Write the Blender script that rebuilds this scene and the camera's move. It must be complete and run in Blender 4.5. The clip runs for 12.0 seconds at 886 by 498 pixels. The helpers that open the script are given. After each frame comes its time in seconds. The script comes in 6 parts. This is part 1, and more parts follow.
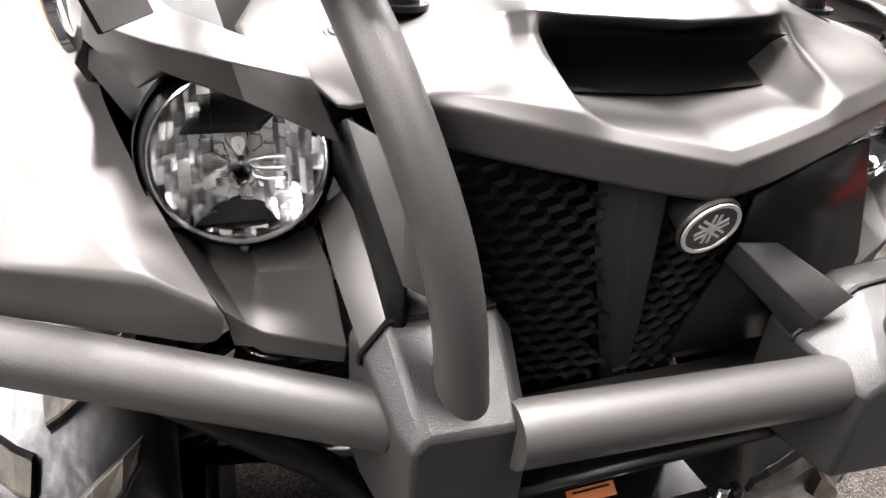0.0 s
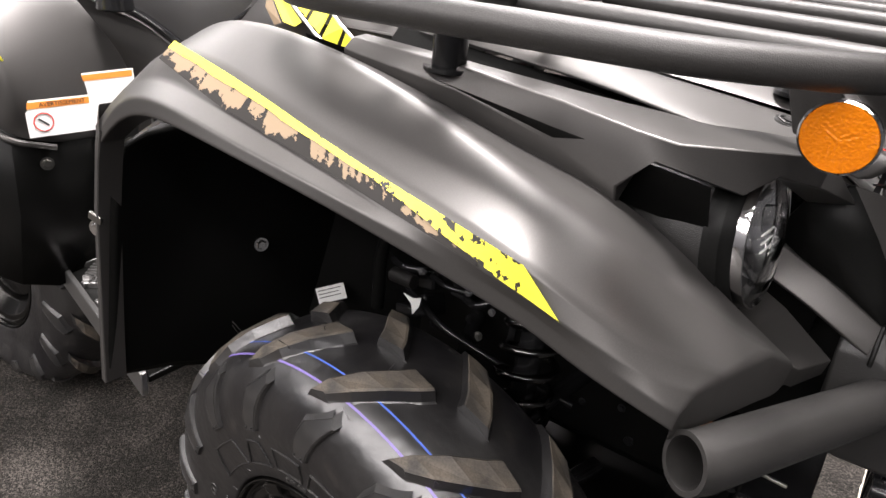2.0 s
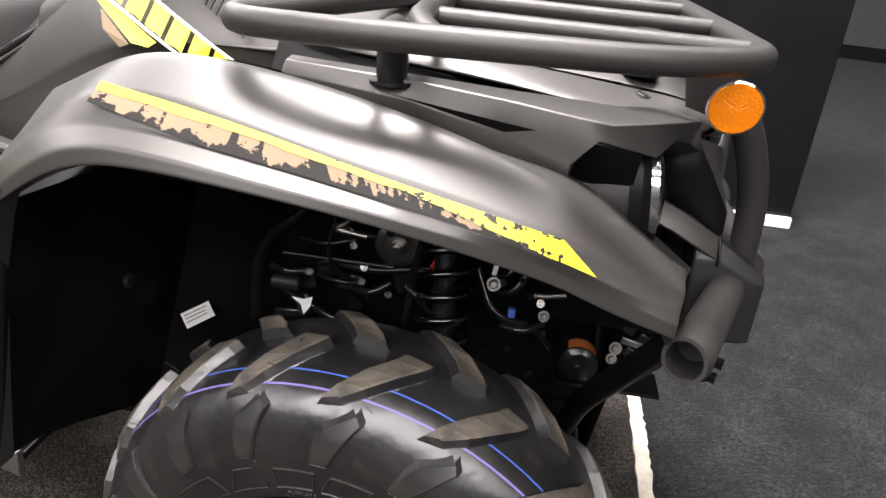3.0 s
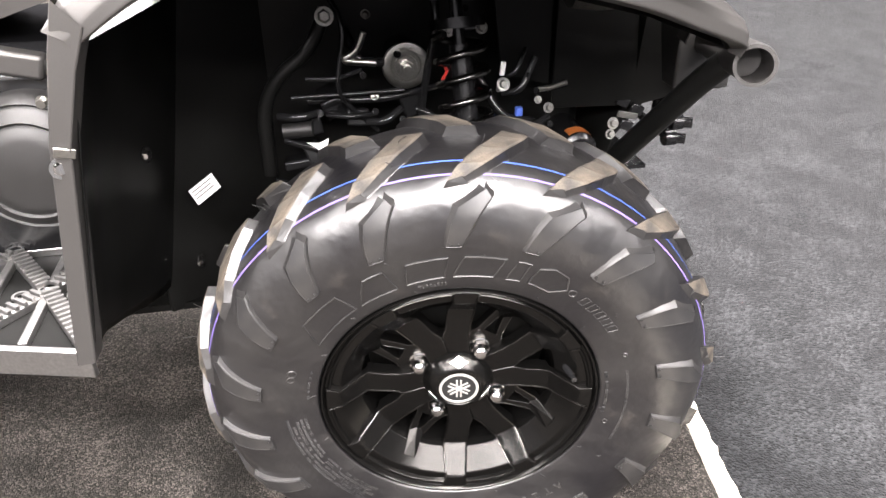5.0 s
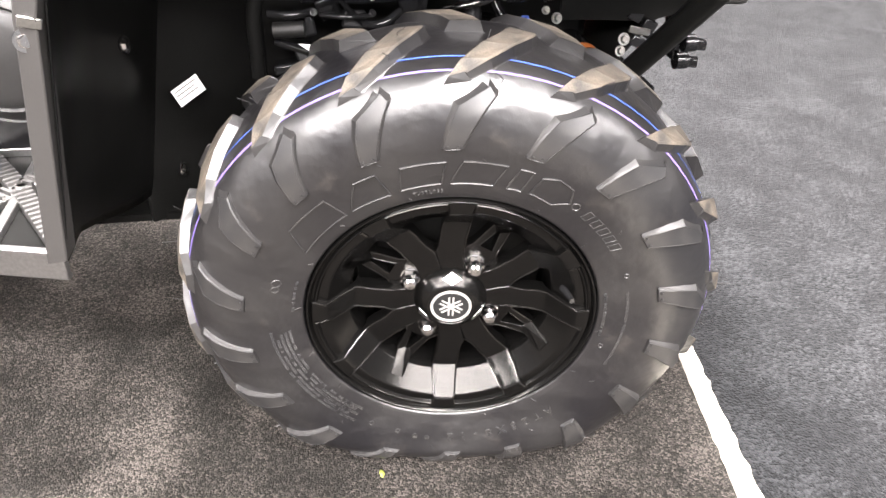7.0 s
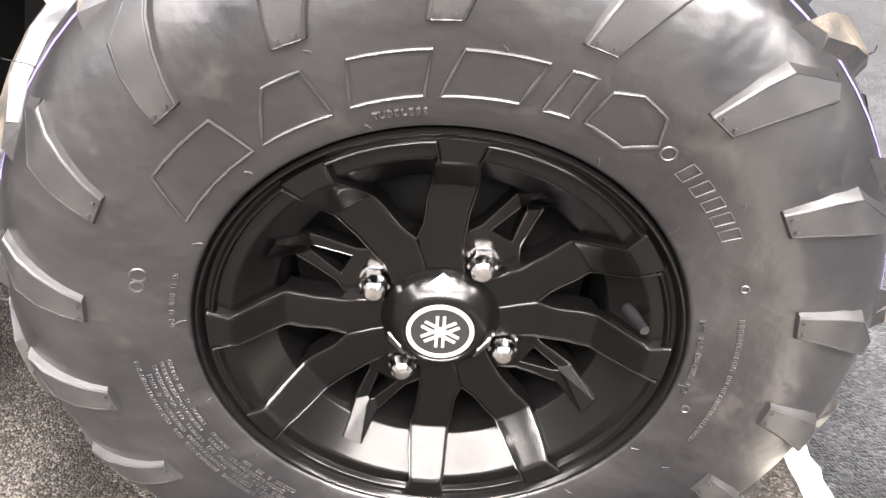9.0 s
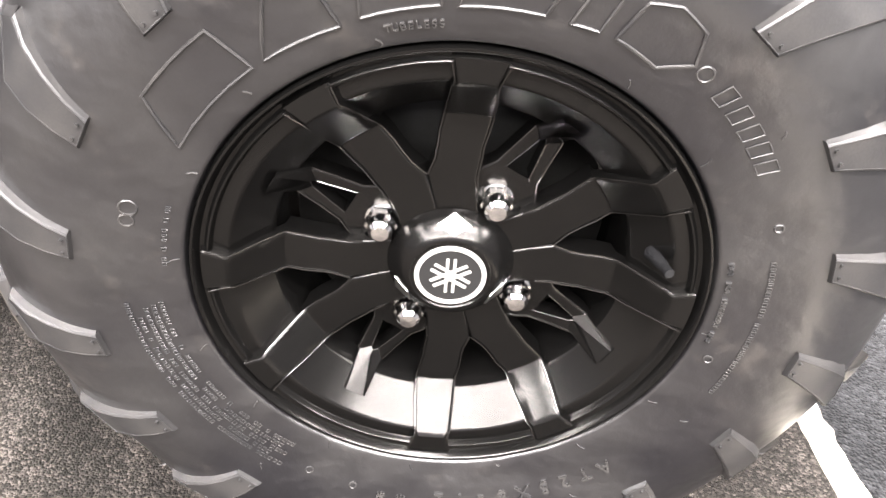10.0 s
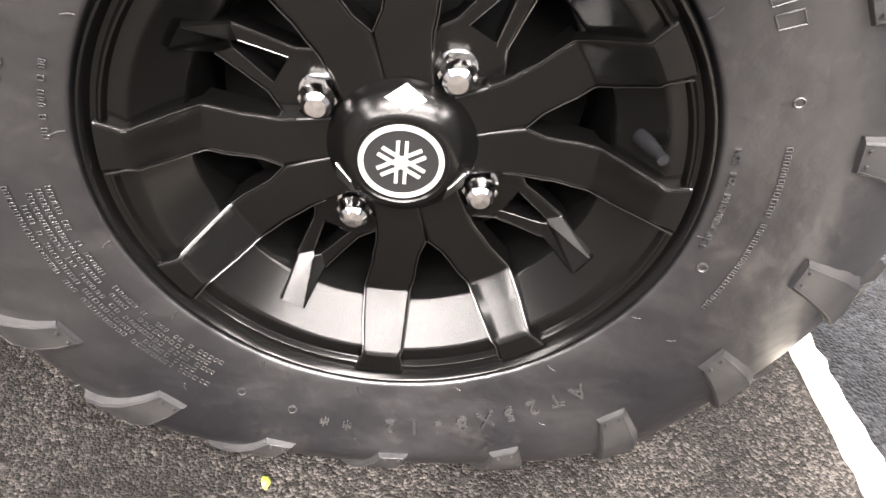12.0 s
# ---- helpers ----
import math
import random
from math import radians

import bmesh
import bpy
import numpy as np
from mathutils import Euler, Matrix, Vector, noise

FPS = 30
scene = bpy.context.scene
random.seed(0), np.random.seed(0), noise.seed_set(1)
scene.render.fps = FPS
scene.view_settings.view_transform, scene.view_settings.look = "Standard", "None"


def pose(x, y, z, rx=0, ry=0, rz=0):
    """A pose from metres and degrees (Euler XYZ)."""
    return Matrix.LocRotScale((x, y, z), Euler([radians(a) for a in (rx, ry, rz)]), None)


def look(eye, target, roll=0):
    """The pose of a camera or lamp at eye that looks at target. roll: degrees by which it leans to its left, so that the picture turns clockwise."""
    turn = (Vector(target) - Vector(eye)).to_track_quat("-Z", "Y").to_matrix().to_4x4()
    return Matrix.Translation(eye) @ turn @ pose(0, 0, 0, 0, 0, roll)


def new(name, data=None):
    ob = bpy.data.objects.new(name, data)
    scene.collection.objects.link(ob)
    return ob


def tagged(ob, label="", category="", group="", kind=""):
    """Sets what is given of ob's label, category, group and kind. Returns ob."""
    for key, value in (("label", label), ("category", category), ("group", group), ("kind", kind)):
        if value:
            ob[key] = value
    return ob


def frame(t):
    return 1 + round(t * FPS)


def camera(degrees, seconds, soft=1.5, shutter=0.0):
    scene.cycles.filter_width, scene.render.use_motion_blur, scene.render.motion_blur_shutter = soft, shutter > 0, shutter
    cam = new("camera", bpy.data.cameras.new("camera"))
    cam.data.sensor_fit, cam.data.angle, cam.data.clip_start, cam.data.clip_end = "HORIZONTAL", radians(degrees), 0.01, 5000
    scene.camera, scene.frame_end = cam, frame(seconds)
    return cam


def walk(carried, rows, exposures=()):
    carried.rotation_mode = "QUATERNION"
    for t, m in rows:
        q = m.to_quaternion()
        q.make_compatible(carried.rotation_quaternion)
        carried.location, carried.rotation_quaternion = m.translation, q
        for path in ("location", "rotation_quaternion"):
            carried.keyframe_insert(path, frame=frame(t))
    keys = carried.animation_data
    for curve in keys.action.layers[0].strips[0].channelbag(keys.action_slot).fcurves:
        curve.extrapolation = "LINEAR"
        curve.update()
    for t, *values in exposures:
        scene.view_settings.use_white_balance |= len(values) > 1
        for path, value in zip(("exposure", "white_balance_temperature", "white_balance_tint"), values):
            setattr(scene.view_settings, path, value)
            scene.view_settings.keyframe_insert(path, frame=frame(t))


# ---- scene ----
cam = camera(62.0, 12.0)
PATH = [
    (0, (0.778, -0.323, 1.042), (-0.894, 0.167, 0.061), 5.6),
    (0.5, (0.786, -0.509, 1.067), (-0.824, 0.23, 0.138), 5.9),
    (1, (0.798, -0.722, 1.098), (-0.642, 0.405, 0.288), 7.0),
    (1.5, (0.664, -0.875, 1.083), (-0.747, 0.296, 0.284), 5.5),
    (2, (0.448, -0.965, 1.054), (-0.727, 0.427, 0.23), 6.0),
    (2.5, (0.326, -1.076, 1.06), (-0.527, 0.53, 0.227), 8.4),
    (2.7, (0.288, -1.148, 1.08), (-0.374, 0.56, 0.278), 7.9),
    (4.3, (-0.005, -1.197, 0.993), (0.041, 0.572, 0.061), -0.5),
    (4.5, (-0.031, -1.236, 0.971), (0.049, 0.515, 0.007), 0.2),
    (5, (-0.058, -1.299, 0.961), (0.04, 0.425, -0.048), -0.5),
    (5.5, (-0.065, -1.307, 0.961), (0.047, 0.406, -0.066), 0.1),
    (6, (-0.065, -1.316, 0.945), (0.064, 0.371, -0.122), 1.3),
    (6.5, (-0.067, -1.318, 0.941), (0.056, 0.316, -0.206), 1.7),
    (8.5, (-0.023, -1.023, 0.669), (0.079, 0.69, -0.357), 4.0),
    (9, (-0.017, -1.008, 0.655), (0.054, 0.71, -0.365), 3.7),
    (9.5, (-0.017, -1.003, 0.652), (0.06, 0.709, -0.379), 4.0),
    (10, (-0.027, -0.992, 0.614), (0.065, 0.692, -0.462), 4.6),
    (10.5, (-0.018, -0.935, 0.52), (0.126, 0.654, -0.687), 6.4),
    (11, (-0.004, -0.909, 0.463), (0.178, 0.649, -0.777), 7.4),
    (11.5, (-0.003, -0.914, 0.465), (0.164, 0.657, -0.761), 7.3),
    (12, (-0.001, -0.94, 0.54), (0.147, 0.652, -0.662), 6.8),
]
walk(cam, [(t, look(eye, target, roll)) for t, eye, target, roll in PATH],
     exposures=[(0.0, 0.48), (0.5, 0.15), (1.0, -0.25), (1.5, -0.45), (2.0, -0.95), (2.7, -1.00), (4.3, 0.80), (6.5, 0.92), (8.5, 1.45), (10.0, 1.45), (11.0, 1.22), (12.0, 1.15)])

# ---- hall light ----
world = bpy.data.worlds.new("hall_air")
world.use_nodes = True
world.node_tree.nodes["Background"].inputs[0].default_value = (0.9, 0.95, 1.0, 1)
world.node_tree.nodes["Background"].inputs[1].default_value = 0.02
scene.world = world


def hall_lamp(x, y, z, sx, sy, watts, colour=(1.0, 0.945, 0.940)):
    data = bpy.data.lights.new("hall_lamp", "AREA")
    data.shape, data.size, data.size_y, data.energy, data.color = "RECTANGLE", sx, sy, watts, colour
    lamp = new("hall_lamp", data)
    lamp.matrix_world = pose(x, y, z, 0, 0, 0)
    return lamp


LAMP = 760
for lx, ly, share, sx, sy in ((-0.35, 0.30, 2.3, 1.4, 1.0), (0.9, -2.5, 0.3, 1.6, 0.6), (0.5, -4.4, 1.6, 9.0, 0.5), (-1.0, -7.0, 2.5, 15.0, 0.8), (-1.0, -9.9, 3.9, 15.0, 1.2), (7.5, -4.2, 0.5, 1.6, 1.6), (-1.8, 2.0, 0.5, 2.2, 2.0), (1.9, 2.6, 0.35, 1.6, 1.6),
                              (-7.4, -3.2, 0.8, 1.0, 6.0), (-7.4, 2.0, 1.5, 1.5, 4.0), (-9.8, -0.5, 0.9, 1.2, 5.0), (-5.0, 4.4, 2.2, 2.6, 2.4)):
    hall_lamp(lx, ly, 5.2, sx, sy, LAMP * share)

# ---- materials ----


def material(name, colour, rough=0.5, metal=0.0, spec=0.5, grain=0.0, scale=400.0, bump=0.0, mottle=0.0, mottle_scale=6.0,
             tint=None, coat=0.0, rough_vary=0.0):
    m = bpy.data.materials.new(name)
    m.use_nodes = True
    nt = m.node_tree
    b = nt.nodes["Principled BSDF"]
    b.inputs["Roughness"].default_value, b.inputs["Metallic"].default_value = rough, metal
    b.inputs["Specular IOR Level"].default_value = spec
    b.inputs["Coat Weight"].default_value = coat
    b.inputs["Base Color"].default_value = (*colour, 1)
    if not (grain or bump or mottle or rough_vary):
        return m
    co = nt.nodes.new("ShaderNodeTexCoord")
    fine = nt.nodes.new("ShaderNodeTexNoise")
    fine.inputs["Scale"].default_value, fine.inputs["Detail"].default_value = scale, 3
    wide = nt.nodes.new("ShaderNodeTexNoise")
    wide.inputs["Scale"].default_value, wide.inputs["Detail"].default_value = mottle_scale, 5
    nt.links.new(co.outputs["Object"], fine.inputs["Vector"])
    nt.links.new(co.outputs["Object"], wide.inputs["Vector"])
    if grain or mottle:
        ramp = nt.nodes.new("ShaderNodeValToRGB")
        ramp.color_ramp.elements[0].position, ramp.color_ramp.elements[1].position = 0.38, 0.66
        nt.links.new(wide.outputs["Fac"], ramp.inputs["Fac"])
        mix = nt.nodes.new("ShaderNodeMix")
        mix.data_type = "RGBA"
        mix.inputs[6].default_value = (*colour, 1)
        other = tint if tint else tuple(c * (1 + mottle) for c in colour)
        mix.inputs[7].default_value = (*other, 1)
        nt.links.new(ramp.outputs["Color"], mix.inputs[0])
        hsv = nt.nodes.new("ShaderNodeHueSaturation")
        rng = nt.nodes.new("ShaderNodeMapRange")
        rng.inputs[1].default_value, rng.inputs[2].default_value = 0.3, 0.7
        rng.inputs[3].default_value, rng.inputs[4].default_value = 1 - grain, 1 + grain
        nt.links.new(fine.outputs["Fac"], rng.inputs[0])
        nt.links.new(mix.outputs[2], hsv.inputs["Color"])
        nt.links.new(rng.outputs[0], hsv.inputs["Value"])
        nt.links.new(hsv.outputs["Color"], b.inputs["Base Color"])
    if rough_vary:
        rr = nt.nodes.new("ShaderNodeMapRange")
        rr.inputs[1].default_value, rr.inputs[2].default_value = 0.35, 0.65
        rr.inputs[3].default_value, rr.inputs[4].default_value = rough - rough_vary, rough + rough_vary
        nt.links.new(wide.outputs["Fac"], rr.inputs[0])
        nt.links.new(rr.outputs[0], b.inputs["Roughness"])
    if bump:
        bp = nt.nodes.new("ShaderNodeBump")
        bp.inputs["Strength"].default_value, bp.inputs["Distance"].default_value = bump, 0.001
        nt.links.new(fine.outputs["Fac"], bp.inputs["Height"])
        nt.links.new(bp.outputs["Normal"], b.inputs["Normal"])
    return m


M_BODY = material("grey_body_plastic", (0.062, 0.0590, 0.0565), 0.40, 0.55, 0.5, grain=0.06, scale=900, bump=0.05, rough_vary=0.03, mottle=0.06)
M_CLAD = material("black_moulded_plastic", (0.0110, 0.0106, 0.0102), 0.42, 0, 0.40, grain=0.40, scale=1000, bump=0.5, mottle=0.15, rough_vary=0.04)
M_LINER = material("black_inner_plastic", (0.0042, 0.0042, 0.0040), 0.38, 0, 0.10, grain=0.2, scale=500, bump=0.05, mottle=0.5, rough_vary=0.05)
M_TUBE = material("powder_coated_steel", (0.031, 0.0295, 0.0282), 0.45, 0.35, 0.50, grain=0.28, scale=1200, bump=0.3, mottle=0.1)
M_BLACKSTEEL = material("black_steel", (0.008, 0.008, 0.0085), 0.22, 0.2, 0.5, grain=0.2, scale=300, bump=0.05, mottle=0.3)
M_LUG = material("dusty_rubber", (0.030, 0.0265, 0.0225), 0.66, 0, 0.4, grain=0.25, scale=500, bump=0.15, mottle_scale=40,
                 tint=(0.085, 0.071, 0.055))
M_WALLLUG = material("clean_rubber", (0.0115, 0.0112, 0.0115), 0.44, 0, 0.6, grain=0.15, scale=600, bump=0.1, mottle_scale=30, tint=(0.028, 0.0262, 0.0245))
M_RIM = material("satin_black_alloy", (0.024, 0.0232, 0.0222), 0.22, 0.92, 0.5, grain=0.05, scale=1200, bump=0.02, rough_vary=0.03, mottle=0.1)
# lighter than the rim alloy: edge highlights put into colour; also the coil spring
M_EDGE = material("highlight_bead_and_spring_metal", (0.10, 0.097, 0.094), 0.24, 1.0)
M_GRILLE = material("glossy_black_grille", (0.022, 0.022, 0.021), 0.30, 0.4, 0.6)
M_CHROME = material("chrome", (0.75, 0.74, 0.73), 0.12, 1.0)
M_ZINC = material("zinc_plated_steel", (0.30, 0.295, 0.275), 0.30, 1.0, grain=0.1, scale=300, mottle=0.2)
M_SILVERMARK = material("silver_badge", (0.62, 0.61, 0.58), 0.35, 0.7)
M_BADGEBLACK = material("badge_black", (0.012, 0.012, 0.012), 0.3)
M_YELLOW = material("yellow_decal", (0.76, 0.69, 0.045), 0.38, 0, 0.5, grain=0.05, scale=80)
M_WHITE = material("white_label", (0.80, 0.80, 0.78), 0.4)
M_ORANGE = material("orange_label", (0.80, 0.28, 0.05), 0.4)
M_COPPER = material("worn_orange_ring", (0.30, 0.09, 0.02), 0.5)
M_CABLE = material("orange_cable", (0.75, 0.22, 0.08), 0.5)
M_INK = material("dark_ink", (0.03, 0.03, 0.03), 0.5)
M_RED = material("red_plastic", (0.62, 0.05, 0.04), 0.4)
M_SEAT = material("seat_vinyl", (0.035, 0.034, 0.034), 0.42, 0, 0.5, grain=0.1, scale=900, bump=0.2)
M_TAPE = material("white_floor_tape", (0.60, 0.555, 0.47), 0.7, 0, 0.3, grain=0.1, scale=300, bump=0.2, mottle=-0.25, mottle_scale=25)
M_ALU = material("footboard_aluminium", (0.27, 0.265, 0.26), 0.36, 0.95, 0.5, grain=0.1, scale=200, mottle=0.2)
M_WALL = material("hall_wall", (0.07, 0.07, 0.075), 0.8, 0, 0.3, grain=0.05, scale=10)
M_CEIL = material("hall_ceiling", (0.05, 0.05, 0.052), 0.9)
M_STAND = material("display_panel_black", (0.005, 0.005, 0.0055), 0.3, 0, 0.25, rough_vary=0.03)
M_STANDRED = material("display_red", (0.75, 0.06, 0.04), 0.4)
M_STANDWHITE = material("display_white", (0.85, 0.85, 0.85), 0.4)
M_LEAF = material("green_scrap", (0.26, 0.30, 0.05), 0.5)
M_BLUELINE = material("blue_paint", (0.06, 0.12, 0.46), 0.5)
M_PURPLELINE = material("purple_paint", (0.15, 0.11, 0.33), 0.5)


def rubber():
    """Semi-gloss moulded rubber with a fine skin, waves, and dusty tan smudges."""
    m = material("tyre_rubber", (0.0052, 0.0049, 0.0057), 0.36, 0, 1.0, grain=0.18, scale=420, bump=0.12, mottle_scale=9, tint=(0.0100, 0.0093, 0.0090), rough_vary=0.07)
    nt = m.node_tree
    b = nt.nodes["Principled BSDF"]
    co = nt.nodes.new("ShaderNodeTexCoord")
    n = nt.nodes.new("ShaderNodeTexNoise")
    n.inputs["Scale"].default_value, n.inputs["Detail"].default_value, n.inputs["Roughness"].default_value = 21, 7, 0.70
    nt.links.new(co.outputs["Object"], n.inputs["Vector"])
    r = nt.nodes.new("ShaderNodeValToRGB")
    r.color_ramp.elements[0].position, r.color_ramp.elements[1].position = 0.58, 0.80
    nt.links.new(n.outputs["Fac"], r.inputs["Fac"])
    for socket, dusty in (("Base Color", (0.026, 0.0225, 0.0195, 1)), ("Roughness", (0.46, 0.46, 0.46, 1))):
        old = b.inputs[socket].links[0].from_socket
        mix = nt.nodes.new("ShaderNodeMix")
        mix.data_type = "RGBA"
        nt.links.new(r.outputs["Color"], mix.inputs[0])
        nt.links.new(old, mix.inputs[6])
        mix.inputs[7].default_value = dusty
        nt.links.new(mix.outputs[2], b.inputs[socket])
    swell = nt.nodes.new("ShaderNodeTexNoise")
    swell.inputs["Scale"].default_value, swell.inputs["Detail"].default_value = 17, 3
    nt.links.new(co.outputs["Object"], swell.inputs["Vector"])
    wave = nt.nodes.new("ShaderNodeBump")
    wave.inputs["Strength"].default_value, wave.inputs["Distance"].default_value = 0.45, 0.010
    fine = b.inputs["Normal"].links[0].from_node
    nt.links.new(swell.outputs["Fac"], wave.inputs["Height"])
    nt.links.new(wave.outputs["Normal"], fine.inputs["Normal"])
    return m


M_RUBBER = rubber()


def carpet(name, dark, light, scale, wide_scale, bump, patch):
    """Cut pile: every tuft has its own shade, with broad trodden patches."""
    m = bpy.data.materials.new(name)
    m.use_nodes = True
    nt = m.node_tree
    b = nt.nodes["Principled BSDF"]
    b.inputs["Roughness"].default_value, b.inputs["Specular IOR Level"].default_value = 0.95, 0.15
    co = nt.nodes.new("ShaderNodeTexCoord")
    warp = nt.nodes.new("ShaderNodeTexNoise")
    warp.inputs["Scale"].default_value = scale * 0.7
    push = nt.nodes.new("ShaderNodeVectorMath")
    push.operation = "MULTIPLY_ADD"
    push.inputs[1].default_value = (0.9 / scale,) * 3
    tuft = nt.nodes.new("ShaderNodeTexVoronoi")
    tuft.inputs["Scale"].default_value = scale
    sep = nt.nodes.new("ShaderNodeSeparateColor")
    wide = nt.nodes.new("ShaderNodeTexNoise")
    wide.inputs["Scale"].default_value, wide.inputs["Detail"].default_value, wide.inputs["Roughness"].default_value = wide_scale, 8, 0.65
    nt.links.new(co.outputs["Object"], warp.inputs["Vector"])
    nt.links.new(warp.outputs["Color"], push.inputs[0])
    nt.links.new(co.outputs["Object"], push.inputs[2])
    nt.links.new(push.outputs[0], tuft.inputs["Vector"])
    nt.links.new(co.outputs["Object"], wide.inputs["Vector"])
    nt.links.new(tuft.outputs["Color"], sep.inputs[0])
    add = nt.nodes.new("ShaderNodeMath")
    add.operation = "MULTIPLY_ADD"
    add.inputs[1].default_value = patch
    nt.links.new(wide.outputs["Fac"], add.inputs[0])
    nt.links.new(sep.outputs[0], add.inputs[2])
    r = nt.nodes.new("ShaderNodeValToRGB")
    lo, hi = patch * 0.5 + 0.12, patch * 0.5 + 1.0
    r.color_ramp.elements[0].position, r.color_ramp.elements[1].position = lo / 2, hi / 2
    r.color_ramp.elements[0].color, r.color_ramp.elements[1].color = (*dark, 1), (*light, 1)
    mid = r.color_ramp.elements.new((lo + 0.62 * (hi - lo)) / 2)
    mid.color = (*(d + 0.30 * (l - d) for d, l in zip(dark, light)), 1)
    half = nt.nodes.new("ShaderNodeMath")
    half.operation = "MULTIPLY"
    half.inputs[1].default_value = 0.5
    nt.links.new(add.outputs[0], half.inputs[0])
    nt.links.new(half.outputs[0], r.inputs["Fac"])
    nt.links.new(r.outputs["Color"], b.inputs["Base Color"])
    bp = nt.nodes.new("ShaderNodeBump")
    bp.inputs["Strength"].default_value, bp.inputs["Distance"].default_value = bump, 0.003
    bp.invert = True
    nt.links.new(tuft.outputs["Distance"], bp.inputs["Height"])
    nt.links.new(bp.outputs["Normal"], b.inputs["Normal"])
    return m


M_CARPET = carpet("dark_brown_carpet", (0.010, 0.009, 0.008), (0.077, 0.0680, 0.0600), 390, 6, 0.8, 1.9)
M_AISLE = carpet("grey_aisle_carpet", (0.0015, 0.0016, 0.0020), (0.0190, 0.0197, 0.0209), 230, 7, 1.0, 1.9)
M_AISLE.node_tree.nodes["Principled BSDF"].inputs["Sheen Weight"].default_value = 0.045


def wear_along(nt, co, noise, ramp, x0, x1, v0, v1):
    """Adds a drift along the fender's length to a noise before it is cut to two tones."""
    sep = nt.nodes.new("ShaderNodeSeparateXYZ")
    drift = nt.nodes.new("ShaderNodeMapRange")
    drift.inputs[1].default_value, drift.inputs[2].default_value = x0, x1
    drift.inputs[3].default_value, drift.inputs[4].default_value = v0, v1
    add = nt.nodes.new("ShaderNodeMath")
    nt.links.new(co.outputs["Object"], sep.inputs[0])
    nt.links.new(sep.outputs[0], drift.inputs[0])
    nt.links.new(noise.outputs["Fac"], add.inputs[0])
    nt.links.new(drift.outputs[0], add.inputs[1])
    nt.links.new(add.outputs[0], ramp.inputs["Fac"])


def decal_material():
    """Torn print for the side stripe: tan columns and splatter hanging over black, thinning out along the stripe."""
    m = bpy.data.materials.new("torn_print_decal")
    m.use_nodes = True
    nt = m.node_tree
    b = nt.nodes["Principled BSDF"]
    b.inputs["Roughness"].default_value, b.inputs["Specular IOR Level"].default_value = 0.5, 0.2
    uv = nt.nodes.new("ShaderNodeUVMap")
    sep = nt.nodes.new("ShaderNodeSeparateXYZ")
    nt.links.new(uv.outputs["UV"], sep.inputs[0])
    total = None
    for scale, detail, weight in (((55, 0.35, 1), 2, 1.3), ((150, 4.5, 1), 6, 0.5)):
        mp = nt.nodes.new("ShaderNodeMapping")
        mp.inputs["Scale"].default_value = scale
        n = nt.nodes.new("ShaderNodeTexNoise")
        n.inputs["Scale"].default_value, n.inputs["Detail"].default_value, n.inputs["Roughness"].default_value = 1.0, detail, 0.7
        nt.links.new(uv.outputs["UV"], mp.inputs["Vector"])
        nt.links.new(mp.outputs["Vector"], n.inputs["Vector"])
        add = nt.nodes.new("ShaderNodeMath")
        add.operation = "MULTIPLY_ADD"
        add.inputs[1].default_value = weight
        nt.links.new(n.outputs["Fac"], add.inputs[0])
        if total:
            nt.links.new(total, add.inputs[2])
        else:
            add.inputs[2].default_value = 0.0
        total = add.outputs[0]
    for axis, lo, hi, v0, v1 in ((0, 0.0, 0.36, 0.10, -0.10), (1, 0.50, 1.0, 0.05, -0.22)):
        drift = nt.nodes.new("ShaderNodeMapRange")
        drift.inputs[1].default_value, drift.inputs[2].default_value = lo, hi
        drift.inputs[3].default_value, drift.inputs[4].default_value = v0, v1
        add = nt.nodes.new("ShaderNodeMath")
        nt.links.new(sep.outputs[axis], drift.inputs[0])
        nt.links.new(total, add.inputs[0])
        nt.links.new(drift.outputs[0], add.inputs[1])
        total = add.outputs[0]
    r = nt.nodes.new("ShaderNodeMapRange")
    r.inputs[1].default_value, r.inputs[2].default_value = 0.895, 0.905
    mix = nt.nodes.new("ShaderNodeMix")
    mix.data_type = "RGBA"
    mix.inputs[6].default_value, mix.inputs[7].default_value = (0.015, 0.0132, 0.0118, 1), (0.22, 0.162, 0.105, 1)
    nt.links.new(total, r.inputs[0])
    nt.links.new(r.outputs[0], mix.inputs[0])
    nt.links.new(mix.outputs[2], b.inputs["Base Color"])
    return m


M_TORN = decal_material()


def yellow_torn():
    m = bpy.data.materials.new("worn_yellow_decal")
    m.use_nodes = True
    nt = m.node_tree
    b = nt.nodes["Principled BSDF"]
    b.inputs["Roughness"].default_value = 0.38
    co = nt.nodes.new("ShaderNodeTexCoord")
    n = nt.nodes.new("ShaderNodeTexNoise")
    n.inputs["Scale"].default_value, n.inputs["Detail"].default_value = 150, 5
    r = nt.nodes.new("ShaderNodeValToRGB")
    r.color_ramp.interpolation = "CONSTANT"
    r.color_ramp.elements[0].color = (0.015, 0.0132, 0.0118, 1)
    r.color_ramp.elements[1].position, r.color_ramp.elements[1].color = 0.37, (0.76, 0.69, 0.045, 1)
    nt.links.new(co.outputs["Object"], n.inputs["Vector"])
    wear_along(nt, co, n, r, -0.10, 0.06, 0.10, -0.05)
    nt.links.new(r.outputs["Color"], b.inputs["Base Color"])
    return m


M_YELLOWTORN = yellow_torn()


